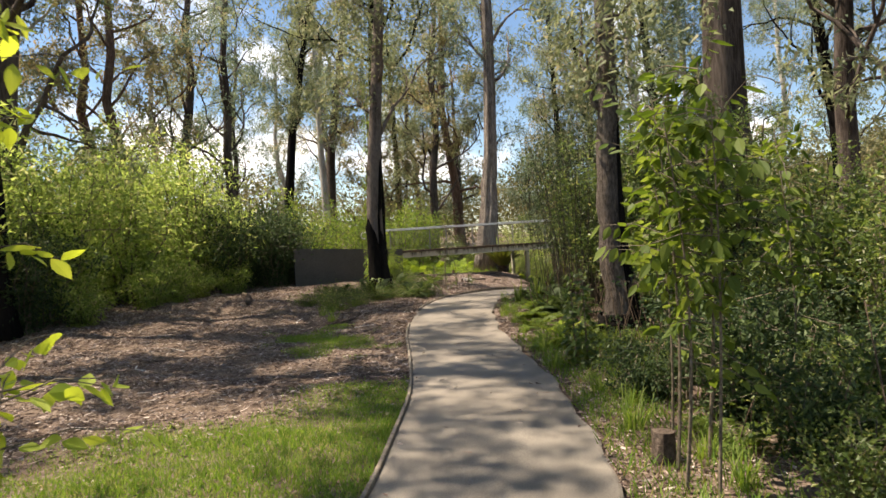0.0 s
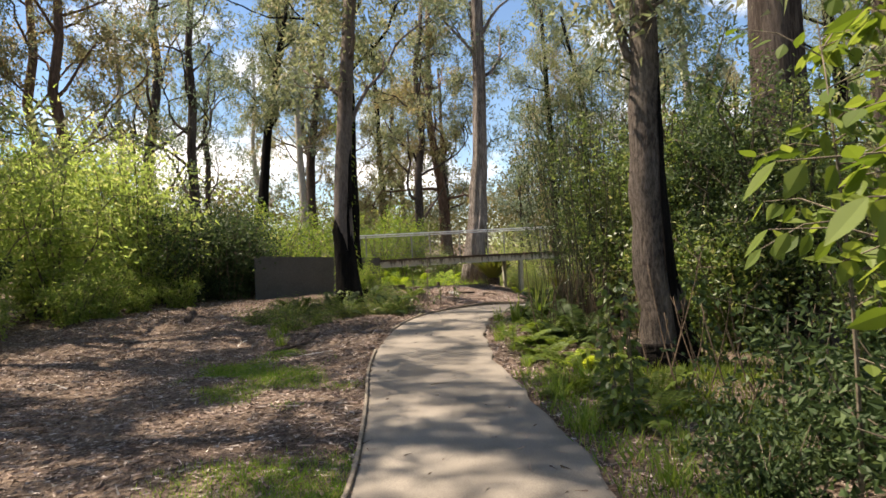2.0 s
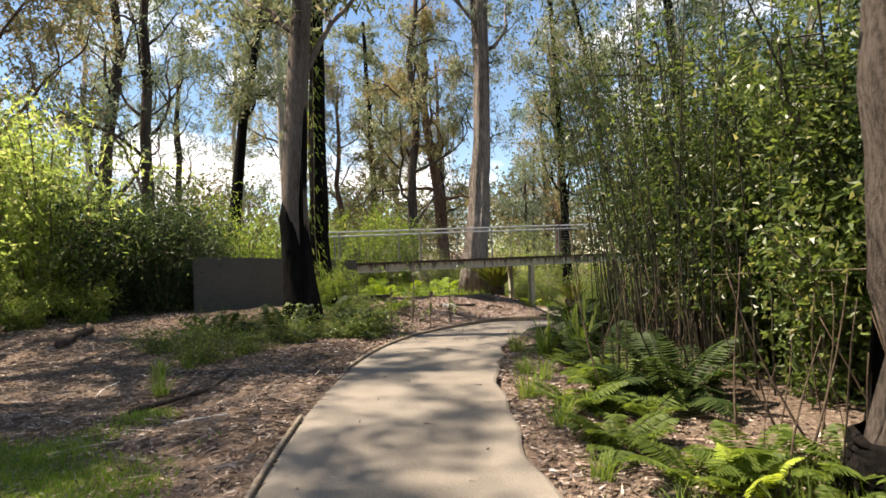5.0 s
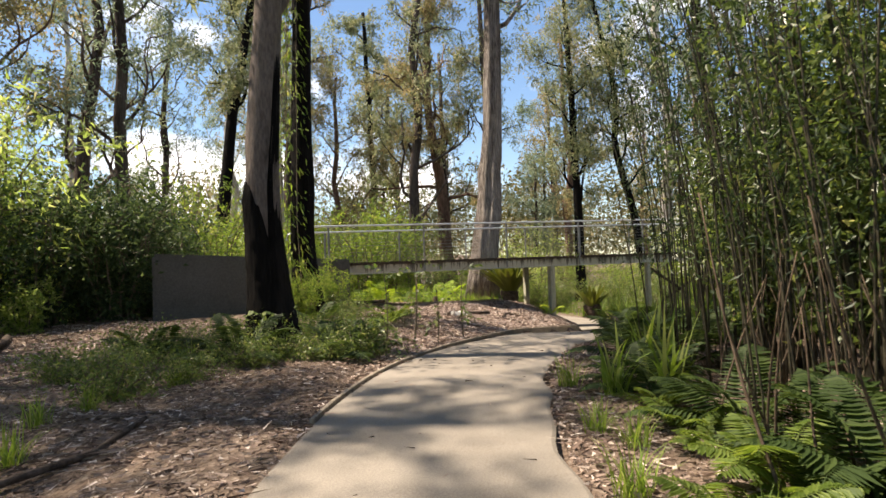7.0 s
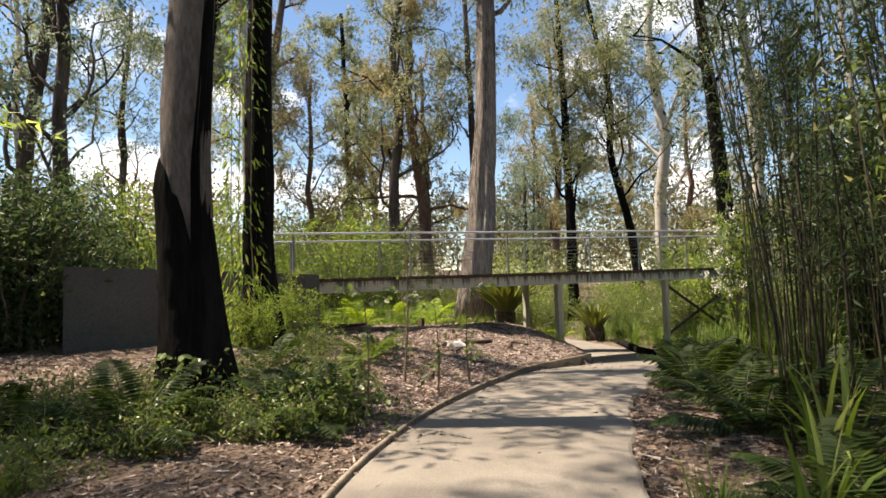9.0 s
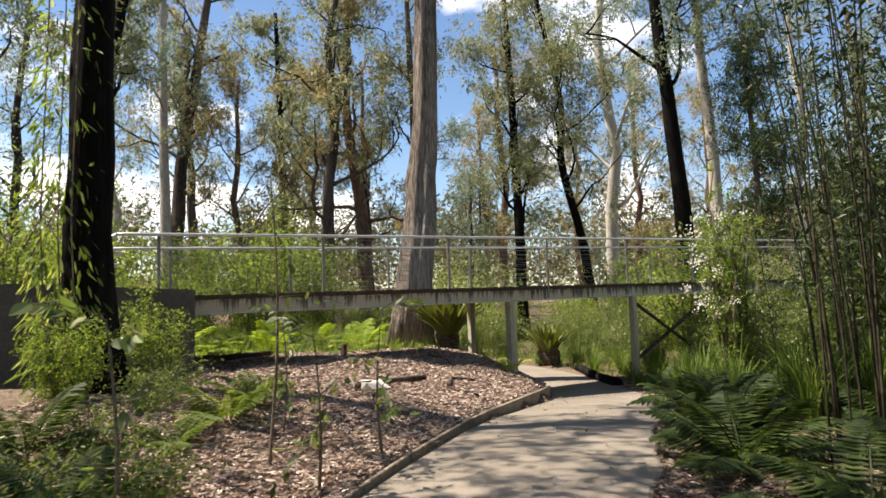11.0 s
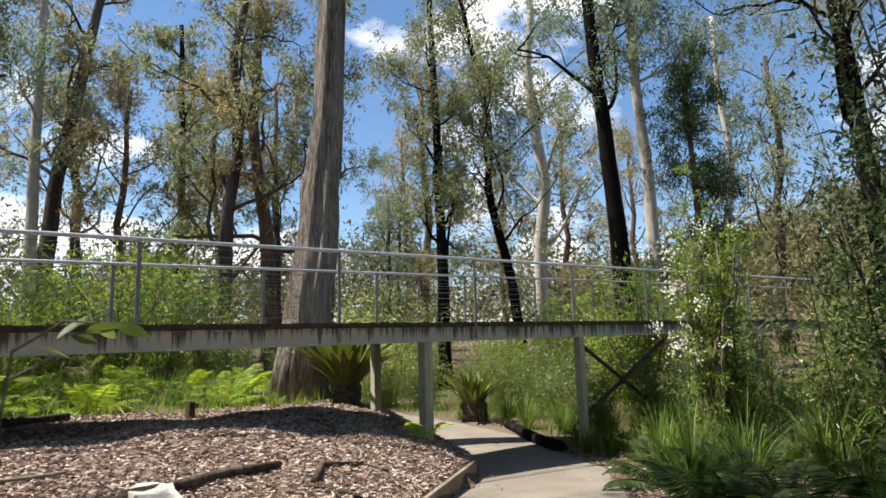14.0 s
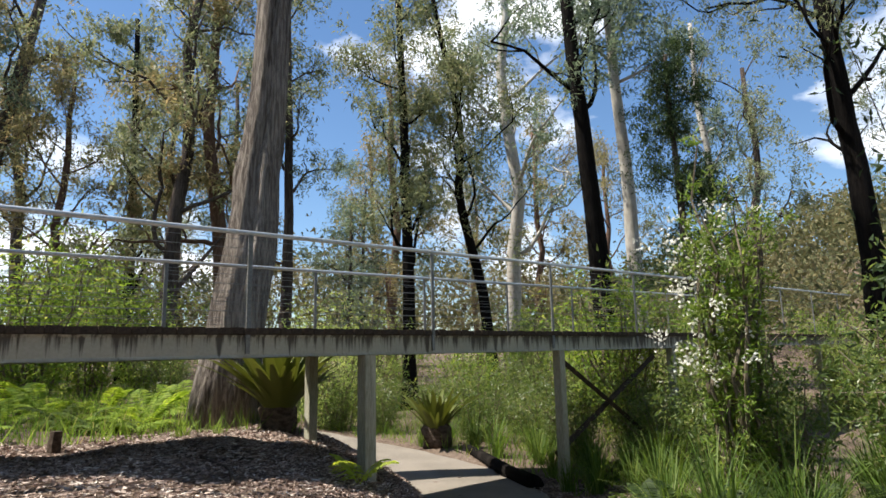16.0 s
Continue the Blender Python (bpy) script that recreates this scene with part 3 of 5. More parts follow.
# ---- trees ----
def gum_tree(seed, height, r, bark, leaf, points=None, crown0=0.45, limbs=9, spread=0.28, n_leaf=5200, leaf_len=0.34, sides=14, droop=0.7, cluster=0.95, name="gum_tree", label="", bare=0, ridge=0.05, flare=0.55):
    """A eucalypt: a tapered uneven trunk, crooked limbs that fork, and loose drooping bunches of leaves."""
    rg = np.random.default_rng(seed)
    if points is None:
        k = 9
        f = np.linspace(0, 1, k)
        sway = np.cumsum(rg.normal(size=(k, 2)) * height * 0.013, 0)
        P = np.column_stack([sway - sway[0], f * height])
    else:
        q = np.asarray(points, float)
        f0 = np.linspace(0, 1, len(q))
        f = np.linspace(0, 1, 14)
        P = np.column_stack([np.interp(f, f0, q[:, i]) for i in range(3)])
        P[2:, :2] += rg.normal(size=(12, 2)) * 0.025
    f = np.linspace(0, 1, len(P))
    R = r * (1 - 0.62 * f) * (1 + flare * np.exp(-f * height / 0.55))
    P[0, 2] -= 0.25
    trunk = [tube(P, R, sides, ridge, seed)]
    wood, tips, groups = [], [], []

    def limb(start, way, length, rad, depth):
        k = 6
        pts, d = [start], way / np.linalg.norm(way)
        for _ in range(k):
            d = d + rg.normal(size=3) * 0.24 + np.array([0, 0, 0.09])
            d /= np.linalg.norm(d)
            pts.append(pts[-1] + d * length / k)
        wood.append(tube(pts, np.linspace(rad, rad * 0.35, k + 1), 5, 0.05, seed + len(wood)))
        if depth:
            for i in rg.choice([2, 3, 4, 5, 6], 3, replace=False):
                limb(pts[i], d + rg.normal(size=3) * 0.75, length * rg.uniform(0.4, 0.62), rad * 0.45, depth - 1)
        else:
            tips.extend([(pts[k], 1.0), (pts[k - 2], 0.75)])

    for i in range(limbs):
        g = crown0 + (0.98 - crown0) * (i + rg.uniform(0, 0.8)) / limbs
        p = np.array([np.interp(g, f, P[:, j]) for j in range(3)])
        a = i * 2.4 + rg.uniform(-0.5, 0.5)
        up = rg.uniform(0.35, 1.2)
        groups.append(len(wood))
        limb(p, np.array([math.cos(a), math.sin(a), up]), height * spread * rg.uniform(0.55, 1.0) * (1.15 - 0.5 * g), min(0.16, float(np.interp(g, f, R)) * 0.38), 1)
    base = P[0].copy()
    base[2] += 0.25
    t = thing(name, tuple(base), label, "tree", "eucalypts of the forest")
    tv, tt = trunk[0]
    part("trunk", mesh_arrays("trunk", tv - base, tt, bark, True), t)
    for a, b in zip(groups, groups[1:] + [len(wood)]):
        wv, wt_ = join(wood[a:b])
        part("limb", mesh_arrays("limb", wv - base, wt_, bark, True), t)
    if n_leaf:
        n_leaf, leaf_len = int(n_leaf * 1.3), leaf_len * 0.8
        tips = tips[bare:]
        c = np.array([p for p, _ in tips])
        s = np.array([q for _, q in tips])
        idx = rg.integers(0, len(c), n_leaf)
        sub = c[idx] + (rg.normal(size=(len(tips), 6, 3)) * np.array([0.62, 0.62, 0.5]) * cluster)[idx, rg.integers(0, 6, n_leaf)]
        pos = sub + rg.normal(size=(n_leaf, 3)) * np.array([0.22, 0.22, 0.30]) * cluster * s[idx][:, None]
        v, tr = leaves(pos, ball_dirs(n_leaf, rg), leaf_len * rg.uniform(0.6, 1.25, n_leaf), leaf_len * 0.3 * rg.uniform(0.7, 1.3, n_leaf), rg, 0.2, droop, True)
        part("crown", mesh_arrays("crown", v - base, tr, leaf), t)
    return t


def at_ground(x, y, up=0.0):
    return (x, y, tz(x, y) + up)


def line_up(pts):
    """Trunk points whose first stands on the ground."""
    pts = [list(p) for p in pts]
    pts[0][2] = tz(pts[0][0], pts[0][1])
    return pts


T2P = [(2.3, 18.5, 0), (2.14, 18.5, 3), (2.32, 18.5, 6.5), (2.75, 18.5, 10.5), (3.0, 18.7, 22)]
T2 = gum_tree(11, 21, 0.29, BARK_PATCH, L_GUM, line_up(T2P), 0.42, 9, 0.17, 5500, 0.28, 18, label="tall gum with dark flaking bark, charred near the ground")
gum_tree(12, 22, 0.31, BARK_CHAR, L_GUM, line_up([(4.05, 22.9, 0), (3.93, 22.9, 3), (4.02, 22.9, 6.5), (4.2, 23, 12), (4.5, 23, 22)]), 0.60, 11, 0.24, 8500, 0.28, 18, label="blackened gum trunk with drooping leaves")
T3P = [(3.27, 8.05, 0), (2.99, 7.95, 1.8), (2.96, 7.95, 3), (3.02, 7.95, 5), (3.22, 8.15, 20)]
T3 = gum_tree(13, 20, 0.32, BARK_FLAKE, L_GUM, line_up(T3P), 0.6, 8, 0.15, 4200, 0.24, 32, ridge=0.03, label="gum trunk half stripped of bark, charred on one side")
gum_tree(14, 24, 0.62, BARK_DARK, L_GUM, line_up([(7.9, 9.2, 0), (7.85, 9.3, 5), (7.6, 9.3, 12), (7.4, 9.4, 24)]), 0.45, 9, 0.2, 7250, 0.28, 20, label="massive dark charred gum above the undergrowth")
gum_tree(15, 30, 0.53, BARK_PALE, L_GUM_BLUE, line_up([(12.62, 29.6, 0), (13.05, 29.6, 4.2), (13.3, 29.6, 6.5), (13.6, 29.7, 12), (13.9, 30, 30)]), 0.7, 10, 0.2, 7250, 0.3, 52, ridge=0.1, flare=0.25, label="tall stringybark gum with pale grey peeling bark behind the bridge")
gum_tree(16, 26, 0.45, BARK_CHAR, L_GUM_BLUE, line_up([(28.75, 31.3, 0), (28.2, 31.3, 5), (27.7, 31.3, 10), (27.0, 31.3, 15.5), (26.4, 31.3, 26)]), 0.52, 9, 0.2, 8120, 0.3, 16, label="straight blackened gum with a high crown")
gum_tree(17, 24, 0.36, BARK_SMOOTH, L_GUM_BLUE, line_up([(31.7, 31.6, 0), (31.45, 31.6, 5), (31.2, 31.6, 11), (30.6, 31.6, 16.5), (30, 31.6, 24)]), 0.58, 8, 0.2, 6670, 0.3, 14, label="smooth grey-barked gum beside the blackened one")
gum_tree(18, 19, 0.27, BARK_CHAR, L_GUM, line_up([(29.0, 37.4, 0), (28.3, 37.6, 5), (27.0, 37.6, 9), (27.3, 37.6, 12), (25.4, 37.6, 19)]), 0.3, 11, 0.26, 10440, 0.3, 14, label="crooked dark gum with a wide ragged crown")
gum_tree(19, 20, 0.32, BARK_CHAR, L_GUM, line_up([(25.3, 39.1, 0), (25.2, 39.1, 8), (24.8, 39.1, 20)]), 0.3, 10, 0.2, 10150, 0.3, 12, label="dark slender gum with a yellow-green crown")
gum_tree(20, 24, 0.5, BARK_RED, L_GUM_BROWN, line_up([(21.9, 50, 0), (21.6, 50, 8), (20.6, 50, 14), (21, 50, 24)]), 0.25, 12, 0.26, 12325, 0.36, 12, label="red-brown gum with a brownish crown")
gum_tree(21, 25, 0.42, BARK_CHAR, L_GUM, line_up([(20.5, 61, 0), (20.5, 61, 10), (20, 61, 25)]), 0.25, 10, 0.2, 10150, 0.42, 10, label="dark straight gum far behind the bridge")
gum_tree(22, 27, 0.55, BARK_DARK, L_GUM_BROWN, line_up([(11.3, 56, 0), (12.2, 57, 12), (14.5, 57, 27)]), 0.4, 11, 0.2, 7000, 0.36, 12, label="leaning gum in the far stand")
gum_tree(23, 27, 0.4, BARK_SMOOTH, L_GUM_BLUE, line_up([(11.0, 55, 0), (10.9, 56, 12), (11, 57, 27)]), 0.45, 9, 0.2, 5500, 0.36, 12, label="pale gum in the far stand")
gum_tree(24, 22, 0.45, BARK_CHAR, L_GUM, line_up([(5.3, 47, 0), (6.4, 48, 11), (8.4, 48, 22)]), 0.5, 9, 0.24, 10150, 0.36, 12, label="dark gum leaning over the clearing")
gum_tree(25, 24, 0.5, BARK_CHAR, L_GUM, line_up([(36.5, 24.2, 0), (36.2, 24.2, 8), (35.0, 24.4, 15), (34, 24.4, 24)]), 0.34, 12, 0.3, 15000, 0.24, 16, label="heavy gum with spreading limbs")
gum_tree(26, 19, 0.36, BARK_CHAR, L_GUM, line_up([(-8.25, 18.9, 0), (-8.35, 18.9, 6), (-9.2, 18.6, 19)]), 0.7, 8, 0.16, 4500, 0.32, 14, label="dark slim gum at the edge of the clearing")

gum_tree(36, 23, 0.36, BARK_DARK, L_GUM, line_up([(23.2, 46.2, 0), (23.4, 46.2, 8), (23.0, 46.2, 23)]), 0.55, 10, 0.18, 5500, 0.32, 12, label="broad-crowned gum behind the stringybark")
gum_tree(30, 24, 0.34, BARK_DARK, L_GUM, line_up([(-9.4, 26.6, 0), (-9.3, 26.6, 8), (-8.2, 25.6, 24)]), 0.78, 9, 0.17, 4500, 0.3, 12, label="grey gum rising behind the bright shrubs")
# Stands outside the view; added so that its crown shades the path.
gum_tree(35, 18, 0.26, BARK_CHAR, L_GUM, line_up([(-10.7, 14.6, 0), (-10.2, 14.4, 6), (-7.4, 12.5, 18)]), 0.62, 10, 0.3, 12000, 0.32, 14, label="unseen slim gum added left of view to shade the path")


def char_sleeve(tree, pts, r, tops, seed):
    """Charred outer bark, slightly proud of the trunk, with a ragged upper edge; tops(a) is its height round the trunk."""
    rg = np.random.default_rng(seed)
    P = np.array(line_up(pts))
    sides, rows = 36, 26
    base = np.array(tree.location)
    V, T = [], []
    for j in range(sides):
        a = j * 2 * math.pi / sides
        top = tops(a) * (1 + 0.05 * math.sin(3 * a + seed) + 0.03 * math.sin(7 * a + 2 * seed)) * rg.uniform(0.965, 1.035)
        for i in range(rows):
            z = -0.1 + (top + 0.1) * i / (rows - 1)
            c = [np.interp(z + P[0][2], P[:, 2], P[:, k]) for k in (0, 1)]
            g = (1 - 0.62 * np.interp(z + P[0][2], P[:, 2], np.linspace(0, 1, len(P)))) * (1 + 0.55 * math.exp(-max(z, 0) / 0.55))
            q = r * g * (1.085 + 0.02 * rg.normal()) * (1 if i < rows - 1 else 0.95)
            V.append((c[0] + q * math.cos(a) - base[0], c[1] + q * math.sin(a) - base[1], z))
    for j in range(sides):
        k = (j + 1) % sides
        for i in range(rows - 1):
            p, q, s, w = j * rows + i, k * rows + i, k * rows + i + 1, j * rows + i + 1
            T += [(p, q, s), (p, s, w)]
    part("charred_bark", mesh_arrays("charred_bark", V, T, BARK_CHAR, True), tree, "black charred outer bark")


char_sleeve(T2, T2P, 0.29, lambda a: 2.1 + 0.5 * math.sin(a * 2 + 1) + 6.8 * max(0, math.cos(a - 0.05)), 1)
char_sleeve(T3, T3P, 0.32, lambda a: 0.35 + 4.6 * max(0, math.cos(a + 0.25)) ** 0.5, 2)

gum_tree(27, 10, 0.13, BARK_DARK, L_GUM, line_up([(25.1, 42.3, 0), (25, 42.3, 4), (25.3, 42.3, 10)]), 0.3, 10, 0.34, 0, 0.3, 8, label="bare dead sapling with fine upright branches")
gum_tree(28, 8.5, 0.16, BARK_DARK, L_GUM_BLUE, line_up([(23.4, 41, 0), (23.5, 41, 8.5)]), 0.3, 9, 0.2, 4640, 0.22, 8, cluster=0.7, label="small blue-green gum behind the bridge")
gum_tree(29, 13, 0.2, BARK_DARK, L_DARK, line_up([(29.4, 28.4, 0), (29.3, 28.4, 6), (29.0, 28.4, 13)]), 0.30, 14, 0.13, 17000, 0.2, 10, cluster=0.7, label="slender tree with a dense dark crown")

PROTO = [
    gum_tree(31, 23, 0.42, BARK_DARK, L_GUM, None, 0.2, 12, 0.26, 6000, 0.38, 9, label="grey gum with loose drooping foliage"),
    gum_tree(32, 26, 0.40, BARK_SMOOTH, L_GUM_BLUE, None, 0.24, 12, 0.24, 6000, 0.38, 9, label="pale-limbed gum with grey-green foliage"),
    gum_tree(33, 20, 0.34, BARK_RED, L_GUM_BROWN, None, 0.18, 12, 0.28, 6000, 0.38, 9, label="brownish gum with a deep crown"),
    gum_tree(34, 24, 0.36, BARK_DARK, L_GUM_BLUE, None, 0.2, 12, 0.24, 6000, 0.38, 9, label="dark-trunked gum with an uneven crown"),
]
# The last three are unseen, added left of view to shade the path.
# Those at negative y are unseen too, kept to enclose and shade.
SPOTS = [(-8.8, 21.9), (-15, 33), (-5.5, 37), (-10, 37), (-21, 37), (-29, 25), (0.5, 38), (-7, 41), (-14, 38), (-24, 33), (-2, 49), (3.5, 55), (-12, 52), (-22, 47), (9.5, 66), (17.5, 47), (16, 70), (27, 58), (33, 50), (36, 42), (-3, 64), (28, 72), (40, 60), (46, 48), (-16, 68), (44, 34),
         (15, 8), (20, 14), (12.5, 2), (21, 5), (27, 12), (9, -7), (35, 10), (-24, 4), (-8, -10), (1, -12), (50, 22), (57, 36), (42, 17), (52, 60), (60, 50), (-28, 12), (-30, 55), (-13.5, 8.0), (-12, 3.5), (-16, 12)]
used = []
for i, (x, y) in enumerate(SPOTS):
    src = PROTO[(i * 3 + i // 4) % 4]
    s = 0.82 + 0.36 * ((i * 37) % 11) / 10
    if src not in used:
        used.append(src)
        src.location = at_ground(x, y)
        src.rotation_euler = (0, 0, i * 1.3)
    else:
        c = copy_thing(src, Matrix.LocRotScale(at_ground(x, y), Euler((0, 0, i * 1.3)), None))
        c.scale = (s, s, s)


for src, x, y, s, a in ((PROTO[2], 15.2, 54.5, 0.8, 2.1),):
    c = copy_thing(src, Matrix.LocRotScale(at_ground(x, y), Euler((0, 0, a)), None))
    c.scale = (s, s, s)

# ---- shrubs ----
def shrub(seed, h, w, leaf, n_leaf, leaf_len, leaf_w, name, label, category, stems=9, stem_mat=None, droop=0.2, shape=0.55, low=0.12, fat=1.0, small=False):
    """Arching stems with leaves set along their twigs, thickest above."""
    rg = np.random.default_rng(seed)
    t = thing(name, (0, 0, 0), label, category)
    wood, c = [], []
    for i in range(stems):
        a, o = rg.uniform(0, 2 * np.pi), np.sqrt(rg.uniform(0.02, 1)) * w * 0.5
        tip = np.array([math.cos(a) * o, math.sin(a) * o, h * rg.uniform(0.62, 1.0) * (1 - 0.28 * (o / (w * 0.5)) ** 2)])
        root = np.array([math.cos(a), math.sin(a), 0]) * o * rg.uniform(0.15, 0.45)
        root[2] = -0.05
        f = np.linspace(0, 1, 7)[:, None]
        pts = root + (tip - root) * np.column_stack([f[:, 0] ** 1.6, f[:, 0] ** 1.6, f[:, 0]]) + rg.normal(size=(7, 3)) * 0.03 * h * f
        r0 = 0.006 + 0.006 * h * fat
        wood.append(tube(pts, np.linspace(r0, r0 * 0.3, 7), 5))
        for q in np.linspace(low, 1, 12):
            b = np.array([np.interp(q, f[:, 0], pts[:, j]) for j in range(3)])
            e = b + rg.normal(size=3) * np.array([1, 1, 0.6]) * w * 0.14 * (0.4 + q)
            c.append((b + e) / 2)
            c.append(e)
            if rg.random() < 0.35:
                wood.append(tube([b, e], [r0 * 0.35, r0 * 0.12], 3))
    c = np.array(c)
    idx = rg.integers(0, len(c), n_leaf)
    pos = c[idx] + rg.normal(size=(n_leaf, 3)) * w * 0.05
    pos[:, 2] = np.maximum(pos[:, 2], 0.04)
    way = ball_dirs(n_leaf, rg) + pos * np.array([1, 1, 0.3]) / w * 0.6
    v, tr = leaves(pos, way, leaf_len * rg.uniform(0.6, 1.3, n_leaf), leaf_w * rg.uniform(0.7, 1.3, n_leaf), rg, 0.22, droop, small)
    wv, wt_ = join(wood)
    part("branching", mesh_arrays("branching", wv, wt_, stem_mat or STEMS), t)
    part("foliage", mesh_arrays("foliage", v, tr, leaf), t)
    return t


def scatter(src, spots, group, smin=0.85, smax=1.2, seed=1, sink=0.03):
    """The first spot takes the thing itself, the others copies of it."""
    rg = np.random.default_rng(seed)
    tagged(src, group=group)
    for i, (x, y) in enumerate(spots):
        s, a = rg.uniform(smin, smax), rg.uniform(0, 6.28)
        o = src if i == 0 else copy_thing(src, Matrix.LocRotScale((0, 0, 0), Euler((0, 0, a)), None))
        o.location, o.rotation_euler, o.scale = at_ground(x, y, -sink), (0, 0, a), (s, s, s)


def strip(u0, u1, n, d0, d1, side, seed):
    """n spots along the path, between d0 and d1 metres off its edge."""
    rg = np.random.default_rng(seed)
    out = []
    for i in range(n):
        u = u0 + (u1 - u0) * (i + rg.uniform(0.1, 0.9)) / n
        d = rg.uniform(d0, d1)
        out.append(xy(u, float(path_v(u)) + side * (float(path_half(u)) + d)))
    return out


# bright mass beyond the clearing
scatter(shrub(41, 5.2, 4.2, L_BRIGHT, 11000, 0.19, 0.056, "bamboo_shrub", "tall bright green feathery shrub at the clearing's far edge", "shrub", 22, droop=0.35, small=True),
        [(-12.2, 17.2), (-9.6, 19.6), (-7.2, 21.6), (-5.2, 24.0), (-2.6, 26.2), (-14.5, 14.5), (-8.6, 24.0), (-12, 21.5), (-16.5, 18.0), (-5, 28.5), (-16.6, 11.5)], "bright shrubs round the clearing", 0.95, 1.3, 3)
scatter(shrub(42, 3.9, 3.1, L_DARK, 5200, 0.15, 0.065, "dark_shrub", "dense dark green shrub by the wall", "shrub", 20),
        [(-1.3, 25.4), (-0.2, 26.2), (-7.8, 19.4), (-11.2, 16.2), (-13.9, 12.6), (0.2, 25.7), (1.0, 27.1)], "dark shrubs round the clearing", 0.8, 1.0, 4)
scatter(shrub(43, 1.6, 1.8, L_BRIGHT, 2200, 0.14, 0.045, "low_bush", "low bright green bush beside the clearing and wall", "bush", 14),
        [(-4.6, 21.9), (-6.4, 19.9), (-9.4, 17.2), (-10.5, 15.6), (-2.9, 23.9), (-12.5, 13.8), (-1.6, 24.4), (-3.8, 23.0)], "low bushes round the clearing", 0.7, 1.1, 5)
scatter(shrub(50, 2.3, 1.5, L_WATTLE, 4200, 0.09, 0.03, "wall_bush", "yellow-green bush in front of the grey wall", "bush", 12), [(4.75, 23.4), (3.7, 21.9)], "bushes at the wall", 0.5, 0.7, 77)

# undergrowth on the path's far side
scatter(shrub(44, 2.6, 2.0, L_MID, 3300, 0.115, 0.055, "undergrowth_shrub", "leafy green undergrowth shrub beside the path", "shrub", 15),
        strip(13.5, 17, 4, 3.2, 4.4, 1, 11) + strip(5.5, 13, 6, 4.4, 6.5, 1, 17) + strip(1.0, 22, 9, 4.6, 8, 1, 12), "undergrowth beside the path", 0.75, 1.2, 6)
scatter(shrub(45, 4.8, 2.2, L_MID, 7500, 0.09, 0.04, "tall_undergrowth", "tall thin-stemmed green sapling thicket", "shrub", 16, CANE, 0.3, low=0.25, small=True),
        strip(14.5, 19, 4, 2.6, 3.8, 1, 13) + strip(13, 24, 8, 3.8, 7.5, 1, 14) + strip(4, 12, 4, 5.5, 9, 1, 18), "sapling thickets", 0.8, 1.15, 7)
scatter(shrub(46, 1.2, 1.3, L_MID, 2200, 0.07, 0.034, "low_undergrowth", "low leafy ground plant beside the path", "ground plant", 12),
        strip(3.2, 7, 4, 1.3, 2.6, 1, 19), "low plants beside the path", 0.5, 0.95, 8)
# Darker twin of the sapling thicket: shade at the bend as leaf colour.
scatter(shrub(47, 5.6, 2.0, L_DARK, 9500, 0.09, 0.04, "dark_thicket", "tall thicket of small leaves coloured dark to stand for shade", "shrub", 15, CANE, 0.35, low=0.16, small=True),
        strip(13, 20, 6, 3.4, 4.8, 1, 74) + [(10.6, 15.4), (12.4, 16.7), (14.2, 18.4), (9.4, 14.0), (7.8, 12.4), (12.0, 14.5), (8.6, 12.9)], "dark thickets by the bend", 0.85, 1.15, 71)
scatter(shrub(48, 0.9, 1.5, L_MID, 2200, 0.075, 0.034, "fern_bush", "low ferny green bush in the undergrowth", "ground plant", 14),
        strip(3.0, 8, 6, 1.9, 4.6, 1, 72), "low bushes in the undergrowth", 0.6, 1.0, 73)

# Low bushes whose dark leaf colour stands for the shadow under the saplings.
scatter(shrub(49, 1.5, 1.5, L_DARK, 2600, 0.085, 0.042, "shade_toned_bush", "leafy bush coloured dark to stand for shade under the saplings", "bush", 13),
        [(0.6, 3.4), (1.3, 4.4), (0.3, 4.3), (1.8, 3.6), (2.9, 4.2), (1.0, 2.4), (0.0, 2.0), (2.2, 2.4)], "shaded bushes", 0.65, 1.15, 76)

# thin canes near the bend
def cane_clump(seed, n, h, name="cane_clump"):
    rg = np.random.default_rng(seed)
    t = thing(name, (0, 0, 0), "clump of tall dark bamboo-like canes with sparse leaves", "bamboo", "cane clumps by the bend")
    allc = []
    for i in range(n):
        a, o = rg.uniform(0, 6.28), rg.uniform(0.05, 0.75)
        root = np.array([math.cos(a) * o, math.sin(a) * o, -0.05])
        lean = np.array([math.cos(a), math.sin(a), 0]) * rg.uniform(0.05, 0.65) + rg.normal(size=3) * np.array([0.2, 0.2, 0])
        hh = h * rg.uniform(0.7, 1.1)
        f = np.linspace(0, 1, 9)
        pts = root + lean * (f ** 1.7)[:, None] + np.array([0, 0, hh]) * f[:, None]
        v, tr = tube(pts, np.linspace(0.0115, 0.0035, 9) * rg.uniform(0.7, 1.25), 6)
        part("cane", mesh_arrays("cane", v, tr, CANE, True), t)
        for q in np.linspace(0.35, 1, 10):
            allc.append([np.interp(q, f, pts[:, j]) for j in range(3)])
    c = np.array(allc)
    m = n * 130
    idx = rg.integers(0, len(c), m)
    pos = c[idx] + rg.normal(size=(m, 3)) * np.array([0.26, 0.26, 0.2])
    v, tr = leaves(pos, ball_dirs(m, rg), 0.085 * rg.uniform(0.6, 1.3, m), 0.022 * rg.uniform(0.7, 1.4, m), rg, 0.2, 0.5)
    part("foliage", mesh_arrays("foliage", v, tr, L_CANE), t)
    return t


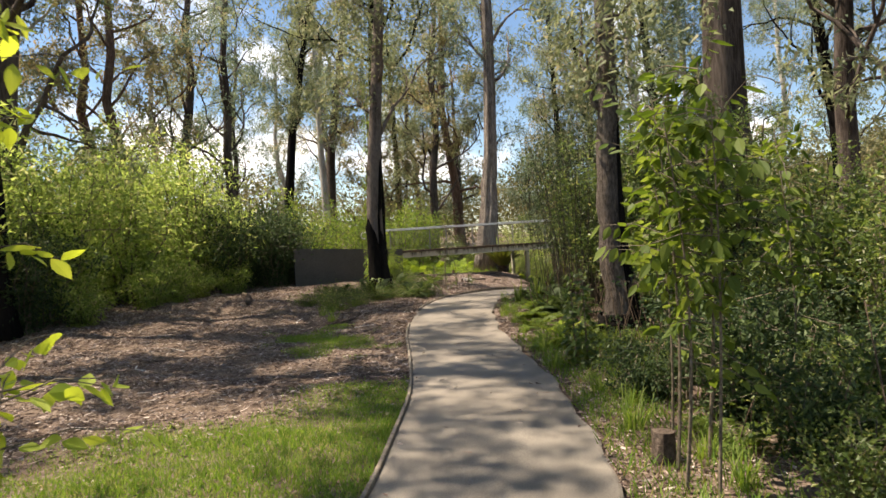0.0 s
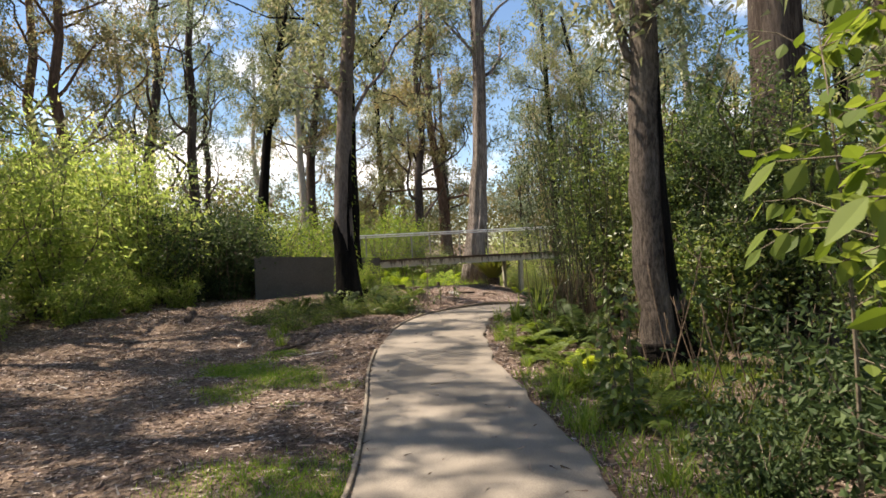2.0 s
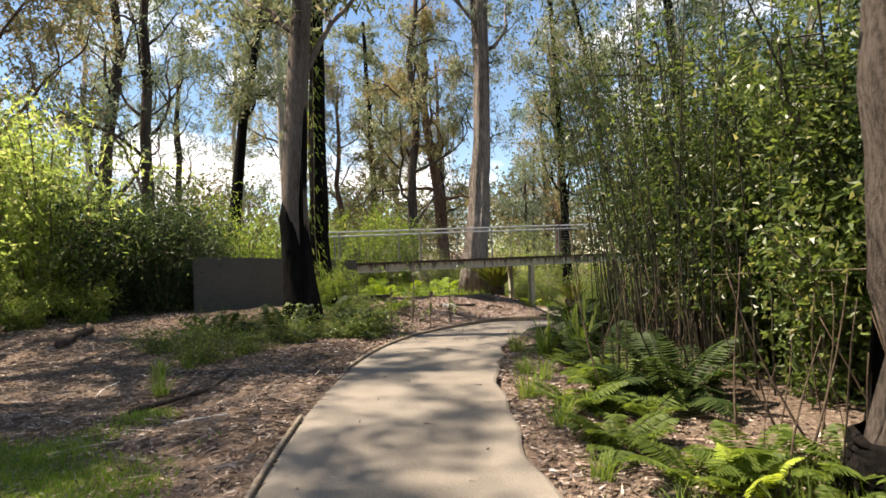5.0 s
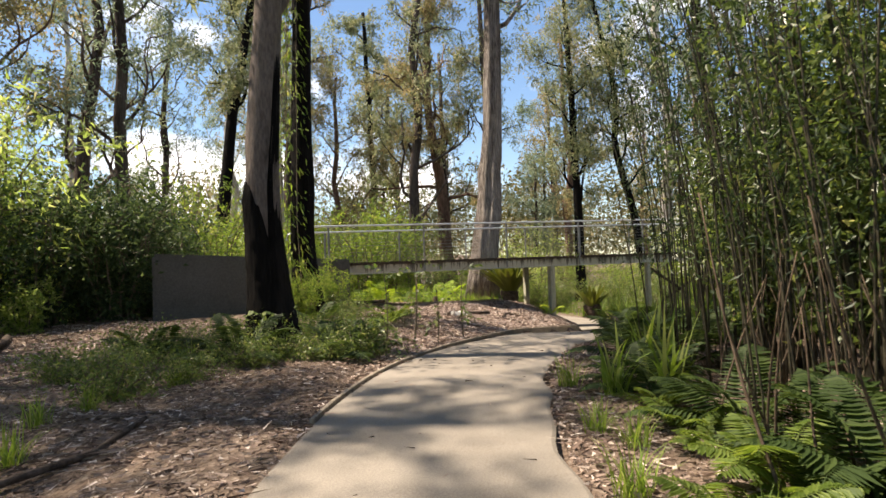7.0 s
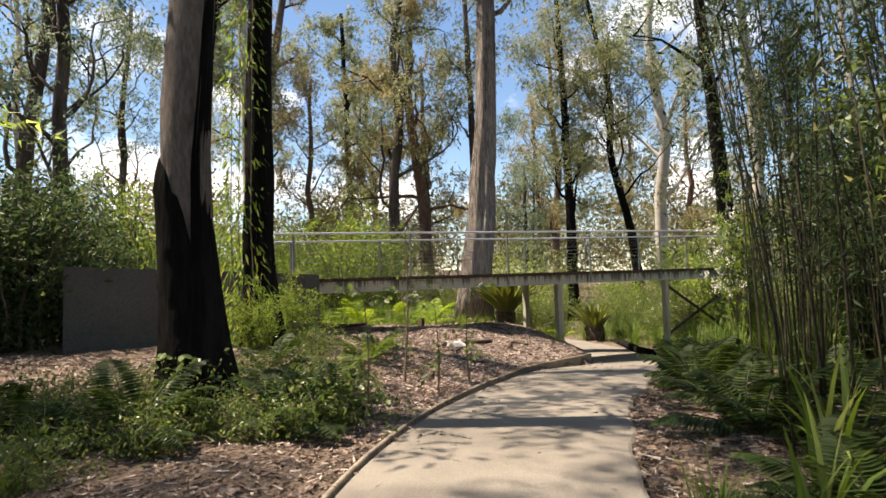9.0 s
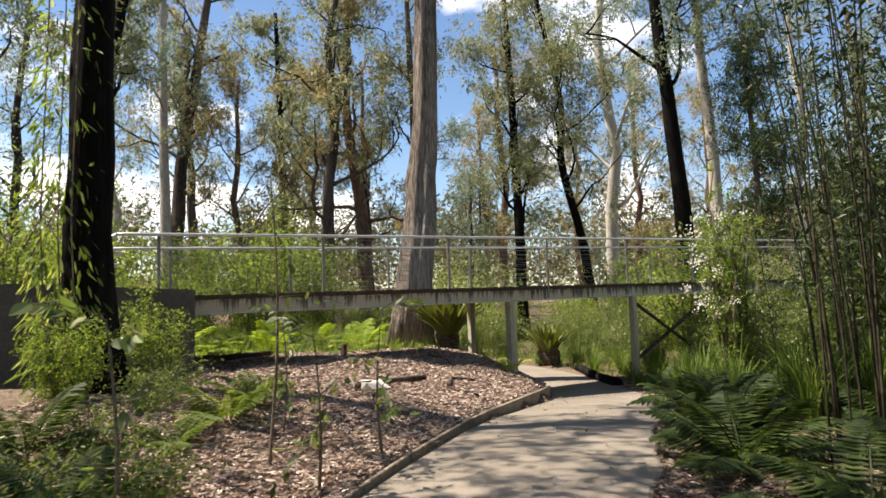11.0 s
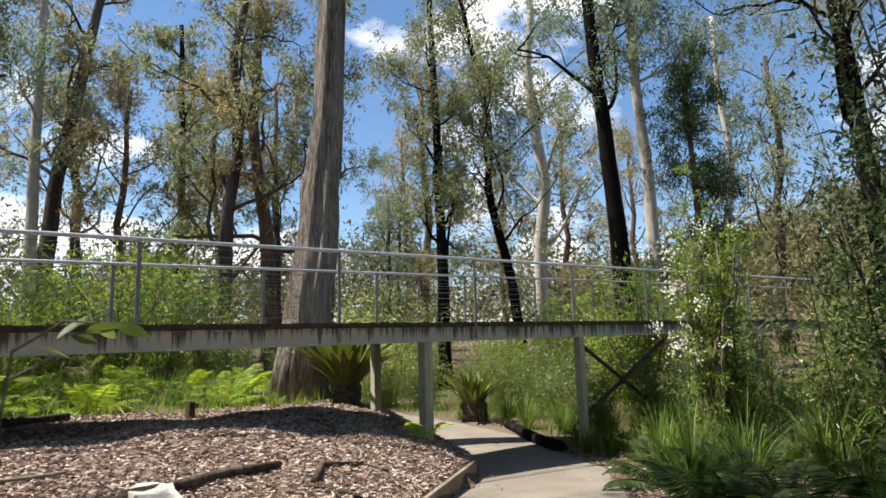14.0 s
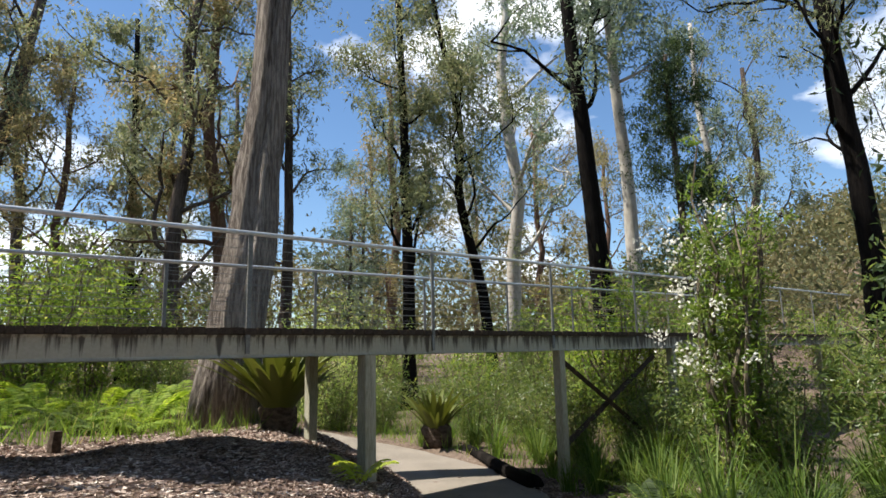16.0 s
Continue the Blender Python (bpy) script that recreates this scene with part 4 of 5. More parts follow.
scatter(cane_clump(51, 8, 5.4), [(8.6, 16.25), (6.4, 14.2), (5.3, 12.1), (6.0, 13.1), (5.6, 11.3), (7.4, 15.2), (4.6, 11.0), (6.8, 13.6), (6.6, 12.3), (4.9, 10.4), (5.9, 11.9), (9.5, 16.5), (10.6, 17.1), (5.4, 12.7), (9.9, 15.6), (11.9, 17.9), (4.6, 11.4), (11.4, 16.5)], "cane clumps by the bend", 0.9, 1.1, 9)


def dead_canes(seed, n, h):
    rg = np.random.default_rng(seed)
    t = thing("dead_stems", (0, 0, 0), "bunch of thin brown dead stems in the undergrowth", "dead stems")
    for i in range(n):
        f = np.linspace(0, 1, 6)
        root = np.append(rg.normal(size=2) * 0.22, -0.05)
        lean = np.append(rg.normal(size=2) * 0.22, h * rg.uniform(0.5, 1.1))
        pts = root + lean * f[:, None] + np.column_stack([np.sin(f * 3 + i) * 0.06, np.cos(f * 2.4 + i) * 0.06, np.zeros(6)])
        v, tr = tube(pts, np.linspace(0.009, 0.003, 6) * rg.uniform(0.6, 1.3), 5)
        part("stem", mesh_arrays("stem", v, tr, DEAD_STEM, True), t)
    return t


scatter(dead_canes(55, 9, 1.5), strip(8, 17, 9, 1.5, 2.4, 1, 56) + [(5.0, 11.9), (5.5, 12.7)] + strip(3, 6.5, 2, 1.3, 2.2, 1, 57), "dead stems in the undergrowth", 0.7, 1.2, 58)


# ---- ferns ----
def frond_mesh(name, length, width, mat, pairs=22, arch=0.9, seed=0):
    """One arching frond: a rib with paired tapering leaflets."""
    rg = np.random.default_rng(seed)
    f = np.linspace(0, 1, 7)
    rib = np.column_stack([length * np.sin(f * arch) / max(arch, 0.2) * 0.98, np.zeros(7), length * 0.75 * (f - 0.72 * f ** 2.1)])
    rv, rt = tube(rib, np.linspace(0.007, 0.0015, 7) * length / 0.8, 3)
    q = np.linspace(0.16, 0.99, pairs)
    base = np.column_stack([np.interp(q, f, rib[:, j]) for j in range(3)])
    V, T = [rv], [rt]
    o = len(rv)
    w = width * np.sin(np.clip((q - 0.06) * 1.12, 0, 1) ** 0.72 * np.pi) ** 0.8 + 0.012
    for sgn in (-1, 1):
        way = np.column_stack([np.full(pairs, 0.42), np.full(pairs, sgn * 1.0), np.full(pairs, -0.12)]) + rg.normal(size=(pairs, 3)) * 0.06
        way /= np.linalg.norm(way, axis=1)[:, None]
        mid = base + way * w[:, None] * 0.4
        wd = length * 0.62 / pairs
        side = np.array([1.0, -0.3 * sgn, 0.0])
        vv = np.stack([base, mid + side * wd, base + way * w[:, None] + np.array([0, 0, -0.02]), mid - side * wd], 1).reshape(-1, 3)
        k = np.arange(pairs)[:, None] * 4 + o
        T.append(np.stack([k + [0, 2, 1], k + [0, 3, 2]], 1).reshape(-1, 3))
        V.append(vv)
        o += len(vv)
    return mesh_arrays(name, np.vstack(V), np.vstack(T), mat)


FRONDS = {"green": [frond_mesh("frond", 0.85, 0.22, L_FERN, 24, 0.9, s) for s in (1, 2)], "lime": [frond_mesh("frond", 0.8, 0.2, L_LIME, 24, 0.7, s) for s in (3, 4)], "mid": [frond_mesh("frond", 0.75, 0.19, L_YOUNG, 24, 0.85, s) for s in (7, 8)], "dark": [frond_mesh("frond", 1.0, 0.25, L_FERN_DARKENED, 26, 0.9, s) for s in (5, 6)]}


def fern(seed, tone, n, label):
    rg = np.random.default_rng(seed)
    t = thing("fern", (0, 0, 0), label, "fern")
    for i in range(n):
        o = part("frond", FRONDS[tone][i % 2], t, rot=(rg.uniform(-0.2, 0.2), rg.uniform(-0.55, 0.15), i * 6.283 / n + rg.uniform(-0.25, 0.25)))
        s = rg.uniform(0.7, 1.15)
        o.scale = (s, s, s)
    return t


rgf = np.random.default_rng(5)
bank = []
while len(bank) < 62:
    x, y = rgf.uniform(-1, 13.5), rgf.uniform(27.6, 36)
    if uv(x, y)[1] < float(path_v(uv(x, y)[0])) - 1.9 and y > 29.3 - max(0, 4 - x) * 0.4 and math.hypot(x - 12.4, y - 29.6) > 1.2:
        bank.append((x, y))
scatter(fern(61, "green", 11, "bright green bracken fern behind the bridge"), bank[::2], "bracken behind the bridge", 0.9, 1.4, 21)
scatter(fern(66, "mid", 10, "mid-green bracken fern behind the bridge"), bank[1::2], "bracken behind the bridge", 1.0, 1.5, 25)
scatter(fern(62, "mid", 9, "green fern at the edge of the concrete path"), [(4.35, 12.75), (3.75, 11.7), (4.0, 12.2), (3.05, 8.35), (2.7, 8.9), (8.3, 17.2), (7.9, 17.0), (8.9, 17.5), (3.1, 10.2)] + strip(28, 34, 4, 0.45, 1.8, 1, 33) + strip(9.5, 15.5, 9, 0.55, 1.5, 1, 35) + strip(12, 15, 3, 0.5, 1.3, 1, 39) + [(5.3, 20.9), (4.9, 20.3), (5.6, 21.6), (4.3, 19.6)] + strip(5.5, 9, 4, 0.9, 2.2, 1, 38), "ferns along the path", 0.5, 0.95, 22)
# These dark fronds carry the undergrowth's shade in their colour.
scatter(fern(63, "dark", 9, "green fern darkened in colour to stand for the undergrowth's shade"), strip(21.5, 29, 12, 0.75, 2.6, 1, 34) + strip(22, 30, 9, 0.4, 1.1, 1, 36) + strip(14, 21, 8, 0.9, 2.0, 1, 37) + [(3.3, 19.7), (1.6, 17.4), (2.9, 17.2), (0.6, 17.9), (3.5, 18.1)], "shaded ferns", 0.8, 1.2, 23)
scatter(fern(64, "lime", 4, "young lime-green fern against the dark undergrowth"), [(2.33, 8.63)], "lime ferns", 0.6, 0.7, 24)
o = fern(65, "lime", 5, "yellow-green fern at the foot of the bridge post")
o.location, o.scale = at_ground(11.75, 24.25, -0.02), (0.85, 0.85, 1.0)


# upright nest ferns
def nest_fern(seed, n, h, label):
    rg = np.random.default_rng(seed)
    t = thing("nest_fern", (0, 0, 0), label, "fern", "nest ferns by the bridge")
    v, tr = tube([(0, 0, -0.1), (0.02, 0, 0.15), (0.0, 0.02, 0.4), (0, 0, 0.62)], [0.17, 0.16, 0.18, 0.07], 12, 0.2, seed)
    part("base", mesh_arrays("base", v, tr, LOGMAT, True), t, "dark fibrous base")
    for i in range(n):
        a, out, L = rg.uniform(0, 6.283), rg.uniform(0.12, 0.78), h * rg.uniform(0.6, 1.1)
        f = np.linspace(0, 1, 7)
        w = (0.012 + 0.032 * np.sin(np.clip(f * 1.05, 0, 1) * np.pi) ** 0.7) * L
        x = 0.1 + out * L * 0.75 * f ** 1.5
        z = 0.25 + L * (f - 0.22 * out * f ** 2.2)
        mid = np.column_stack([x, np.zeros(7), z])
        lft, rgt = mid + np.column_stack([-0.2 * w, w, 0.25 * w]), mid + np.column_stack([-0.2 * w, -w, 0.25 * w])
        V = np.stack([lft, mid, rgt], 1).reshape(-1, 3)
        T = []
        for k in range(6):
            for j in (0, 1):
                p = k * 3 + j
                T += [(p, p + 1, p + 4), (p, p + 4, p + 3)]
        part("frond", mesh_arrays("frond", V, T, L_BIRD, True), t, rot=(0, 0, a))
    return t


o = nest_fern(71, 120, 1.25, "large upright nest fern with olive straps on a dark base")
o.location, o.scale = at_ground(12.98, 28.25), (1.85, 1.85, 0.98)
o = nest_fern(72, 64, 0.95, "upright nest fern with yellowing straps beside the path")
o.location, o.scale = at_ground(18.2, 29.9), (1.9, 1.9, 1.15)


# ---- strap-leaved clumps and reeds ----
def strap_clump(seed, n, h, mat, name, label, width=0.03):
    rg = np.random.default_rng(seed)
    t = thing(name, (0, 0, 0), label, "grass clump")
    pieces = []
    for i in range(n):
        a, L, out = rg.uniform(0, 6.283), h * rg.uniform(0.6, 1.15), rg.uniform(0.2, 0.9)
        f = np.linspace(0, 1, 6)
        w = width * (1 - f ** 2) + 0.002
        x, z = 0.03 + out * L * f ** 1.4 * 0.75, L * (f - 0.55 * out * f ** 2.4) - 0.03
        ca, sa = math.cos(a), math.sin(a)
        ox, oy = rg.normal(size=2) * 0.06
        mid = np.column_stack([ox + x * ca, oy + x * sa, z])
        side = np.array([-sa, ca, 0])
        V = np.stack([mid + side * w[:, None] / 2, mid - side * w[:, None] / 2], 1).reshape(-1, 3)
        T = []
        for k in range(5):
            T += [(2 * k, 2 * k + 1, 2 * k + 3), (2 * k, 2 * k + 3, 2 * k + 2)]
        pieces.append((V, np.array(T)))
    v, tr = join(pieces)
    part("tuft", mesh_arrays("tuft", v, tr, mat), t)
    return t


scatter(strap_clump(81, 16, 0.95, L_STRAP, "strap_lily", "pale green strap-leaved clump arching beside the path", 0.045), [(5.2, 13.75), (4.35, 13.35), (5.75, 14.1), (4.7, 13.0)], "strap-leaved clumps", 0.8, 1.1, 41)
L_REED = leaf_mat("reed_leaves", [(0.0, (0.050, 0.095, 0.018)), (0.6, (0.105, 0.175, 0.030)), (1.0, (0.20, 0.26, 0.07))], 0.35, 0.4)
scatter(strap_clump(82, 90, 1.35, L_REED, "reed_clump", "lush green reed clump below the bridge", 0.015), strip(24, 40, 44, 0.4, 3.4, 1, 42) + strip(27, 33, 14, 3.0, 6, 1, 43), "reeds below the bridge", 0.5, 1.15, 42)
scatter(strap_clump(83, 60, 0.55, L_STRAP, "grass_tuft", "green grass tuft in the leaf litter", 0.010), [(11.2, 27.9), (11.6, 27.6)] + strip(4, 18, 20, 0.15, 0.9, 1, 44) + strip(15, 19, 5, 1.2, 3, -1, 45), "grass tufts", 0.6, 1.1, 43)

# thicket beyond the bridge
scatter(shrub(91, 4.2, 3.6, L_BRIGHT, 6000, 0.13, 0.032, "feathery_shrub", "feathery yellow-green wattle shrub behind the bridge", "shrub", 18, droop=0.3, small=True),
        [(19, 36), (22, 38), (28.5, 34.5), (29.5, 29), (5, 40), (25.5, 43), (1, 36), (26.5, 26.8), (1.5, 31.5), (-0.5, 34), (3, 45), (39, 33), (30, 24)], "wattle shrubs behind the bridge", 0.75, 1.15, 51)
scatter(shrub(92, 2.2, 2.2, L_MID, 6000, 0.095, 0.028, "low_wattle", "low green shrub beyond the path", "shrub", 14, small=True),
        [(20.2, 30.5), (20.6, 28.3), (21.2, 33), (19.5, 33.6), (18.9, 26.2), (20.4, 25.6), (22.2, 30.4), (24, 32.4), (18.8, 35.2), (14.6, 37.5), (21.8, 24), (18.6, 24.0), (23.5, 25.4)], "low wattles beyond the path", 0.75, 1.1, 52)

scatter(shrub(96, 4.4, 3.4, L_WATTLE, 4400, 0.155, 0.05, "wattle_thicket", "olive-green wattle thicket behind the bridge", "shrub", 16, droop=0.35, small=True),
        [(22.5, 33), (25.5, 35), (17.5, 40), (13, 40), (31, 37), (26, 30.5), (33, 33), (9, 41), (16, 44), (21, 43.5), (33, 28.5), (36, 31), (-3, 33), (23, 27.5), (30, 45), (36, 38), (4.5, 33), (7.5, 34.5), (6, 38), (11, 38), (8, 47), (12.5, 45), (41, 27), (34, 25), (-7, 35), (-10, 32.5), (-3, 38), (1, 43), (-5, 44), (6, 43.5), (10, 43), (-0.4, 28.8), (2.6, 29.8)], "wattle thickets behind the bridge", 0.6, 1.25, 54)

# flowering bush
fb = shrub(93, 4.7, 1.0, L_STRAP, 6500, 0.10, 0.026, "flowering_bush", "narrow-leaved bush with white blossom clusters", "bush", 16)
fb.location = at_ground(14.95, 21.25)
rgb = np.random.default_rng(94)
pos = []
for i in range(46):
    c = np.array([-0.30 + rgb.normal() * 0.2, 0.12 + rgb.normal() * 0.3, rgb.uniform(1.5, 3.6)])
    pos.append(c + rgb.normal(size=(14, 3)) * np.array([0.05, 0.05, 0.075]))
pos = np.vstack(pos)
v, tr = leaves(pos, ball_dirs(len(pos), rgb), 0.055, 0.036, rgb)
part("blossom", mesh_arrays("blossom", v, tr, WHITE_PETAL), fb, "white blossom clusters")
scatter(shrub(95, 3.1, 1.8, L_MID, 3300, 0.13, 0.04, "leafy_bush", "leafy bush among reeds beside the bridge", "bush", 14),
        [(15.6, 21.0), (16.8, 22.2), (14.9, 19.4), (18.2, 22.4), (17.4, 19.8), (13.4, 18.2), (12.4, 17.0), (19.8, 23.0)], "bushes beside the bridge", 0.7, 1.05, 53)


# large-leaved saplings close to the path
def sapling(seed, h, n, leaf_len, label, mat=L_YOUNG):
    rg = np.random.default_rng(seed)
    t = thing("sapling", (0, 0, 0), label, "sapling", "large-leaved saplings")
    f = np.linspace(0, 1, 9)
    pts = np.column_stack([0.12 * np.sin(f * 3) * h * 0.3, 0.1 * np.sin(f * 2.2 + 1) * h * 0.3, f * h - 0.04])
    wood, c, wy = [tube(pts, np.linspace(0.016, 0.004, 9), 6)], [], []
    for i in range(n // 7):
        q = rg.uniform(0.3, 1)
        b = np.array([np.interp(q, f, pts[:, j]) for j in range(3)])
        d = rg.normal(size=3) * np.array([1, 1, 0.35])
        d /= np.linalg.norm(d)
        e = b + d * rg.uniform(0.2, 0.6)
        wood.append(tube([b, (b + e) / 2 + np.array([0, 0, 0.05]), e], [0.005, 0.004, 0.002], 4))
        for k in range(7):
            c.append(b + (e - b) * (k + 1) / 7)
            wy.append(d * 0.7 + rg.normal(size=3) * 0.6)
    v, tr = join(wood)
    part("branching", mesh_arrays("branching", v, tr, STEMS), t)
    m = len(c)
    v, tr = broad_leaves(np.array(c), np.array(wy), leaf_len * rg.uniform(0.55, 1.2, m), leaf_len * 0.5 * rg.uniform(0.8, 1.2, m), rg, 0.3)
    part("foliage", mesh_arrays("foliage", v, tr, mat), t)
    return t


scatter(sapling(101, 2.9, 190, 0.14, "young sapling with large bright green leaves beside the path"), [(-1.45, 2.25), (-1.2, 2.6), (-1.3, 1.95), (-0.85, 2.45), (-0.95, 2.9), (0.3, 3.9), (1.1, 3.2)], "large-leaved saplings", 0.9, 1.15, 61)
o = sapling(102, 3.4, 210, 0.13, "leaning sapling with glowing yellow-green leaves", L_LIME)
o.location = at_ground(-5.64, 1.8)
scatter(sapling(103, 1.3, 60, 0.10, "spindly seedling in the mulch", L_MID), [(4.95, 18.3), (5.9, 19.0), (3.5, 17.0), (5.3, 19.9)], "seedlings in the mulch", 0.6, 1.15, 62)
o = sapling(105, 2.35, 49, 0.085, "tall spindly seedling with few leaves in the mulch", L_MID)
o.location = at_ground(4.85, 18.9, -0.03)
scatter(shrub(104, 0.6, 1.5, L_MID, 1700, 0.065, 0.03, "groundcover", "low dense green groundcover at the tree's foot", "ground plant", 14),
        [(2.9, 17.8), (2.2, 17.5), (3.4, 18.7), (1.2, 17.6), (0.3, 17.3), (2.7, 19.2), (3.7, 19.7), (4.4, 21.2), (1.0, 18.6), (4.6, 22.6), (1.7, 16.9), (0.9, 16.7), (2.6, 16.9), (0.1, 16.6), (-0.4, 17.5), (3.2, 17.3), (1.8, 18.2), (0.4, 18.4), (3.9, 18.5)], "groundcover round the tree", 0.5, 0.95, 63)


# ivy columns
def ivy(name, label, pts, radius, n, seed, mat=None, leaf=0.085, wide=0.065, droop=0.5):
    rg = np.random.default_rng(seed)
    t = thing(name, tuple(pts[0]), label, "ivy")
    p0 = np.array(pts[0])
    P = np.array(pts) - p0
    f = np.linspace(0, 1, len(P))
    q = rg.random(n) ** 1.2
    c = np.column_stack([np.interp(q, f, P[:, j]) for j in range(3)])
    a = rg.uniform(0, 6.283, n)
    d = np.column_stack([np.cos(a), np.sin(a), np.zeros(n)])
    pos = c + d * radius * rg.uniform(0.7, 1.35, n)[:, None] * (1.15 - 0.4 * q)[:, None]
    v, tr = broad_leaves(pos, d + rg.normal(size=(n, 3)) * 0.5, leaf * rg.uniform(0.6, 1.4, n), wide * rg.uniform(0.7, 1.3, n), rg, droop)
    part("foliage", mesh_arrays("foliage", v, tr, mat or L_MID), t)
    w = []
    for i in range(4):
        a = i * 1.7
        o = np.array([math.cos(a), math.sin(a), 0]) * radius * 0.75
        w.append(tube(P * 0.98 + o, np.linspace(0.012, 0.005, len(P)), 5, 0.1, i))
    v, tr = join(w)
    part("stem", mesh_arrays("stem", v, tr, STEMS), t)
    return t


ivy("ivy", "dark ivy climbing a thin dead stem", [(0.86, 6.3, tz(0.86, 6.3)), (0.84, 6.3, 1.0), (0.8, 6.28, 1.75)], 0.15, 420, 111)
ivy("ivy", "dark ivy wrapped round the gum's foot", [(3.5, 7.75, tz(3.5, 7.75)), (3.42, 7.75, 1.1), (3.35, 7.78, 1.7)], 0.26, 600, 112)
ivy("ivy", "leafy climber trailing down the blackened trunk", [(3.75, 22.8, tz(3.75, 22.8)), (3.66, 22.8, 3), (3.72, 22.8, 6.5), (3.8, 22.8, 9.5)], 0.3, 1300, 113, L_WATTLE, 0.17, 0.032, 1.5)
ivy("ivy", "leafy creeper at the dark trunk's foot", [(2.3, 18.4, tz(2.3, 18.4)), (2.22, 18.4, 1.3)], 0.34, 240, 114)


# ---- logs, branches, stones ----
def log(name, pts, r, mat, label, seed, category="log", group=""):
    t = thing(name, at_ground(*pts[0]), label, category, group)
    P = [np.array([x, y, tz(x, y) + r * 0.55]) - np.array(t.location) for x, y in pts]
    v, tr = tube(P, np.linspace(r, r * 0.6, len(P)), 10, 0.12, seed)
    part("wood", mesh_arrays("wood", v, tr, mat, True), t)


log("log", [(16.1, 25.2), (16.7, 26.3), (17.6, 27.8), (18.3, 28.9)], 0.15, BARK_CHAR, "blackened log along the path's outer edge", 121)
log("fallen_branch", [(6.9, 21.5), (7.4, 21.8), (7.9, 22.2), (8.5, 22.4)], 0.06, LOGMAT, "rotting branch lying on the bark mulch", 122, "branch")
log("fallen_branch", [(8.6, 21.9), (8.9, 22.3), (9.5, 22.5)], 0.04, LOGMAT, "thin branch lying on the bark mulch", 123, "branch")
log("fallen_branch", [(-1.9, 19.0), (-1.7, 20.2), (-1.5, 21.4), (-1.55, 22.3)], 0.09, LOGMAT, "weathered branch in the leaf litter", 124, "branch")
log("fallen_branch", [(-0.9, 13.6), (0.0, 14.3), (0.4, 15.1)], 0.035, LOGMAT, "thin fallen branch in the leaf litter", 125, "branch")
log("fallen_branch", [(-6.6, 11.4), (-6.2, 10.6), (-6.5, 9.9)], 0.03, LOGMAT, "thin fallen branch on the clearing", 126, "branch")
log("fallen_branch", [(4.1, 17.1), (4.35, 16.9), (4.75, 16.75)], 0.035, STONE, "bleached broken branch beside the path", 127, "branch")
rgs = np.random.default_rng(90)
for group, spots, mats, r0 in (("sticks in the leaf litter", strip(8.5, 19, 16, 0.5, 5.5, -1, 91), (LOGMAT, EDGE, STONE), 0.014), ("sticks on the mulch", strip(24, 30.5, 8, 0.4, 3.2, -1, 92), (LOGMAT, LOGMAT, EDGE), 0.026)):
    for i, (x, y) in enumerate(spots):
        a, n = rgs.uniform(0, 6.283), rgs.uniform(0.22, 0.5)
        pts = [(x + math.cos(a + 0.25 * k) * n * k, y + math.sin(a + 0.25 * k) * n * k) for k in range(3)]
        pale = mats[i % 3] is not LOGMAT
        log("stick", pts, r0 * rgs.uniform(0.7, 1.4), mats[i % 3], ("bleached dry stick" if pale else "dark broken stick") + " lying among fallen leaves and bark", 140 + i, "stick", group)
log("log", [(5.6, 26.2), (6.6, 26.6), (7.6, 26.9)], 0.1, LOGMAT, "low log in the shade of the bridge", 128)
o = thing("stump", at_ground(-1.1, 2.75), "short sawn stump at the path's edge", "stump")
v, tr = tube([(0, 0, -0.1), (0, 0, 0.1), (0.01, 0, 0.26)], [0.12, 0.1, 0.095], 14, 0.08, 130)
part("wood", mesh_arrays("wood", v, tr, LOGMAT), o)
o = thing("stump", at_ground(9.3, 27.0), "small dark stump behind the bridge", "stump")
v, tr = tube([(0, 0, -0.1), (0, 0, 0.12), (0.01, 0, 0.25)], [0.08, 0.07, 0.065], 10, 0.08, 131)
part("wood", mesh_arrays("wood", v, tr, LOGMAT), o)
bm = bmesh.new()
bmesh.ops.create_icosphere(bm, subdivisions=2, radius=0.24)
for q in bm.verts:
    n3 = 1 + 0.55 * noise.noise(q.co * 7)
    q.co = Vector((q.co.x * 0.75 * n3, q.co.y * n3, min(q.co.z, 0.12) * 0.55 * n3))
me = bpy.data.meshes.new("rock")
bm.to_mesh(me)
bm.free()
me.materials.append(STONE)
rock = new("rock", me)
rock.location = at_ground(7.1, 21.5, 0.02)
tagged(rock, "pale broken stone lying in the bark mulch", "rock")

# ---- grass, leaf litter and mulch ----
def cover(name, n, inside, maker, mat, label, category, seed):
    """Many small pieces strewn on the ground where inside(x, y) holds."""
    rg = np.random.default_rng(seed)
    xs, ys = [], []
    (x0, x1), (y0, y1), test = inside
    while len(xs) < n:
        x, y = rg.uniform(x0, x1, 4 * n), rg.uniform(y0, y1, 4 * n)
        u, v = uv(x, y)
        left, right = path_v(u) - path_half(u) - v, v - path_v(u) - path_half(u)
        k = test(x, y, u, v, left, right, rg.random(4 * n))
        xs.extend(x[k])
        ys.extend(y[k])
    x, y = np.array(xs[:n]), np.array(ys[:n])
    v, tr = maker(np.column_stack([x, y, terrain(x, y)]), n, rg)
    tagged(new(name, mesh_arrays(name, v, tr, mat)), label, category, kind="stuff")


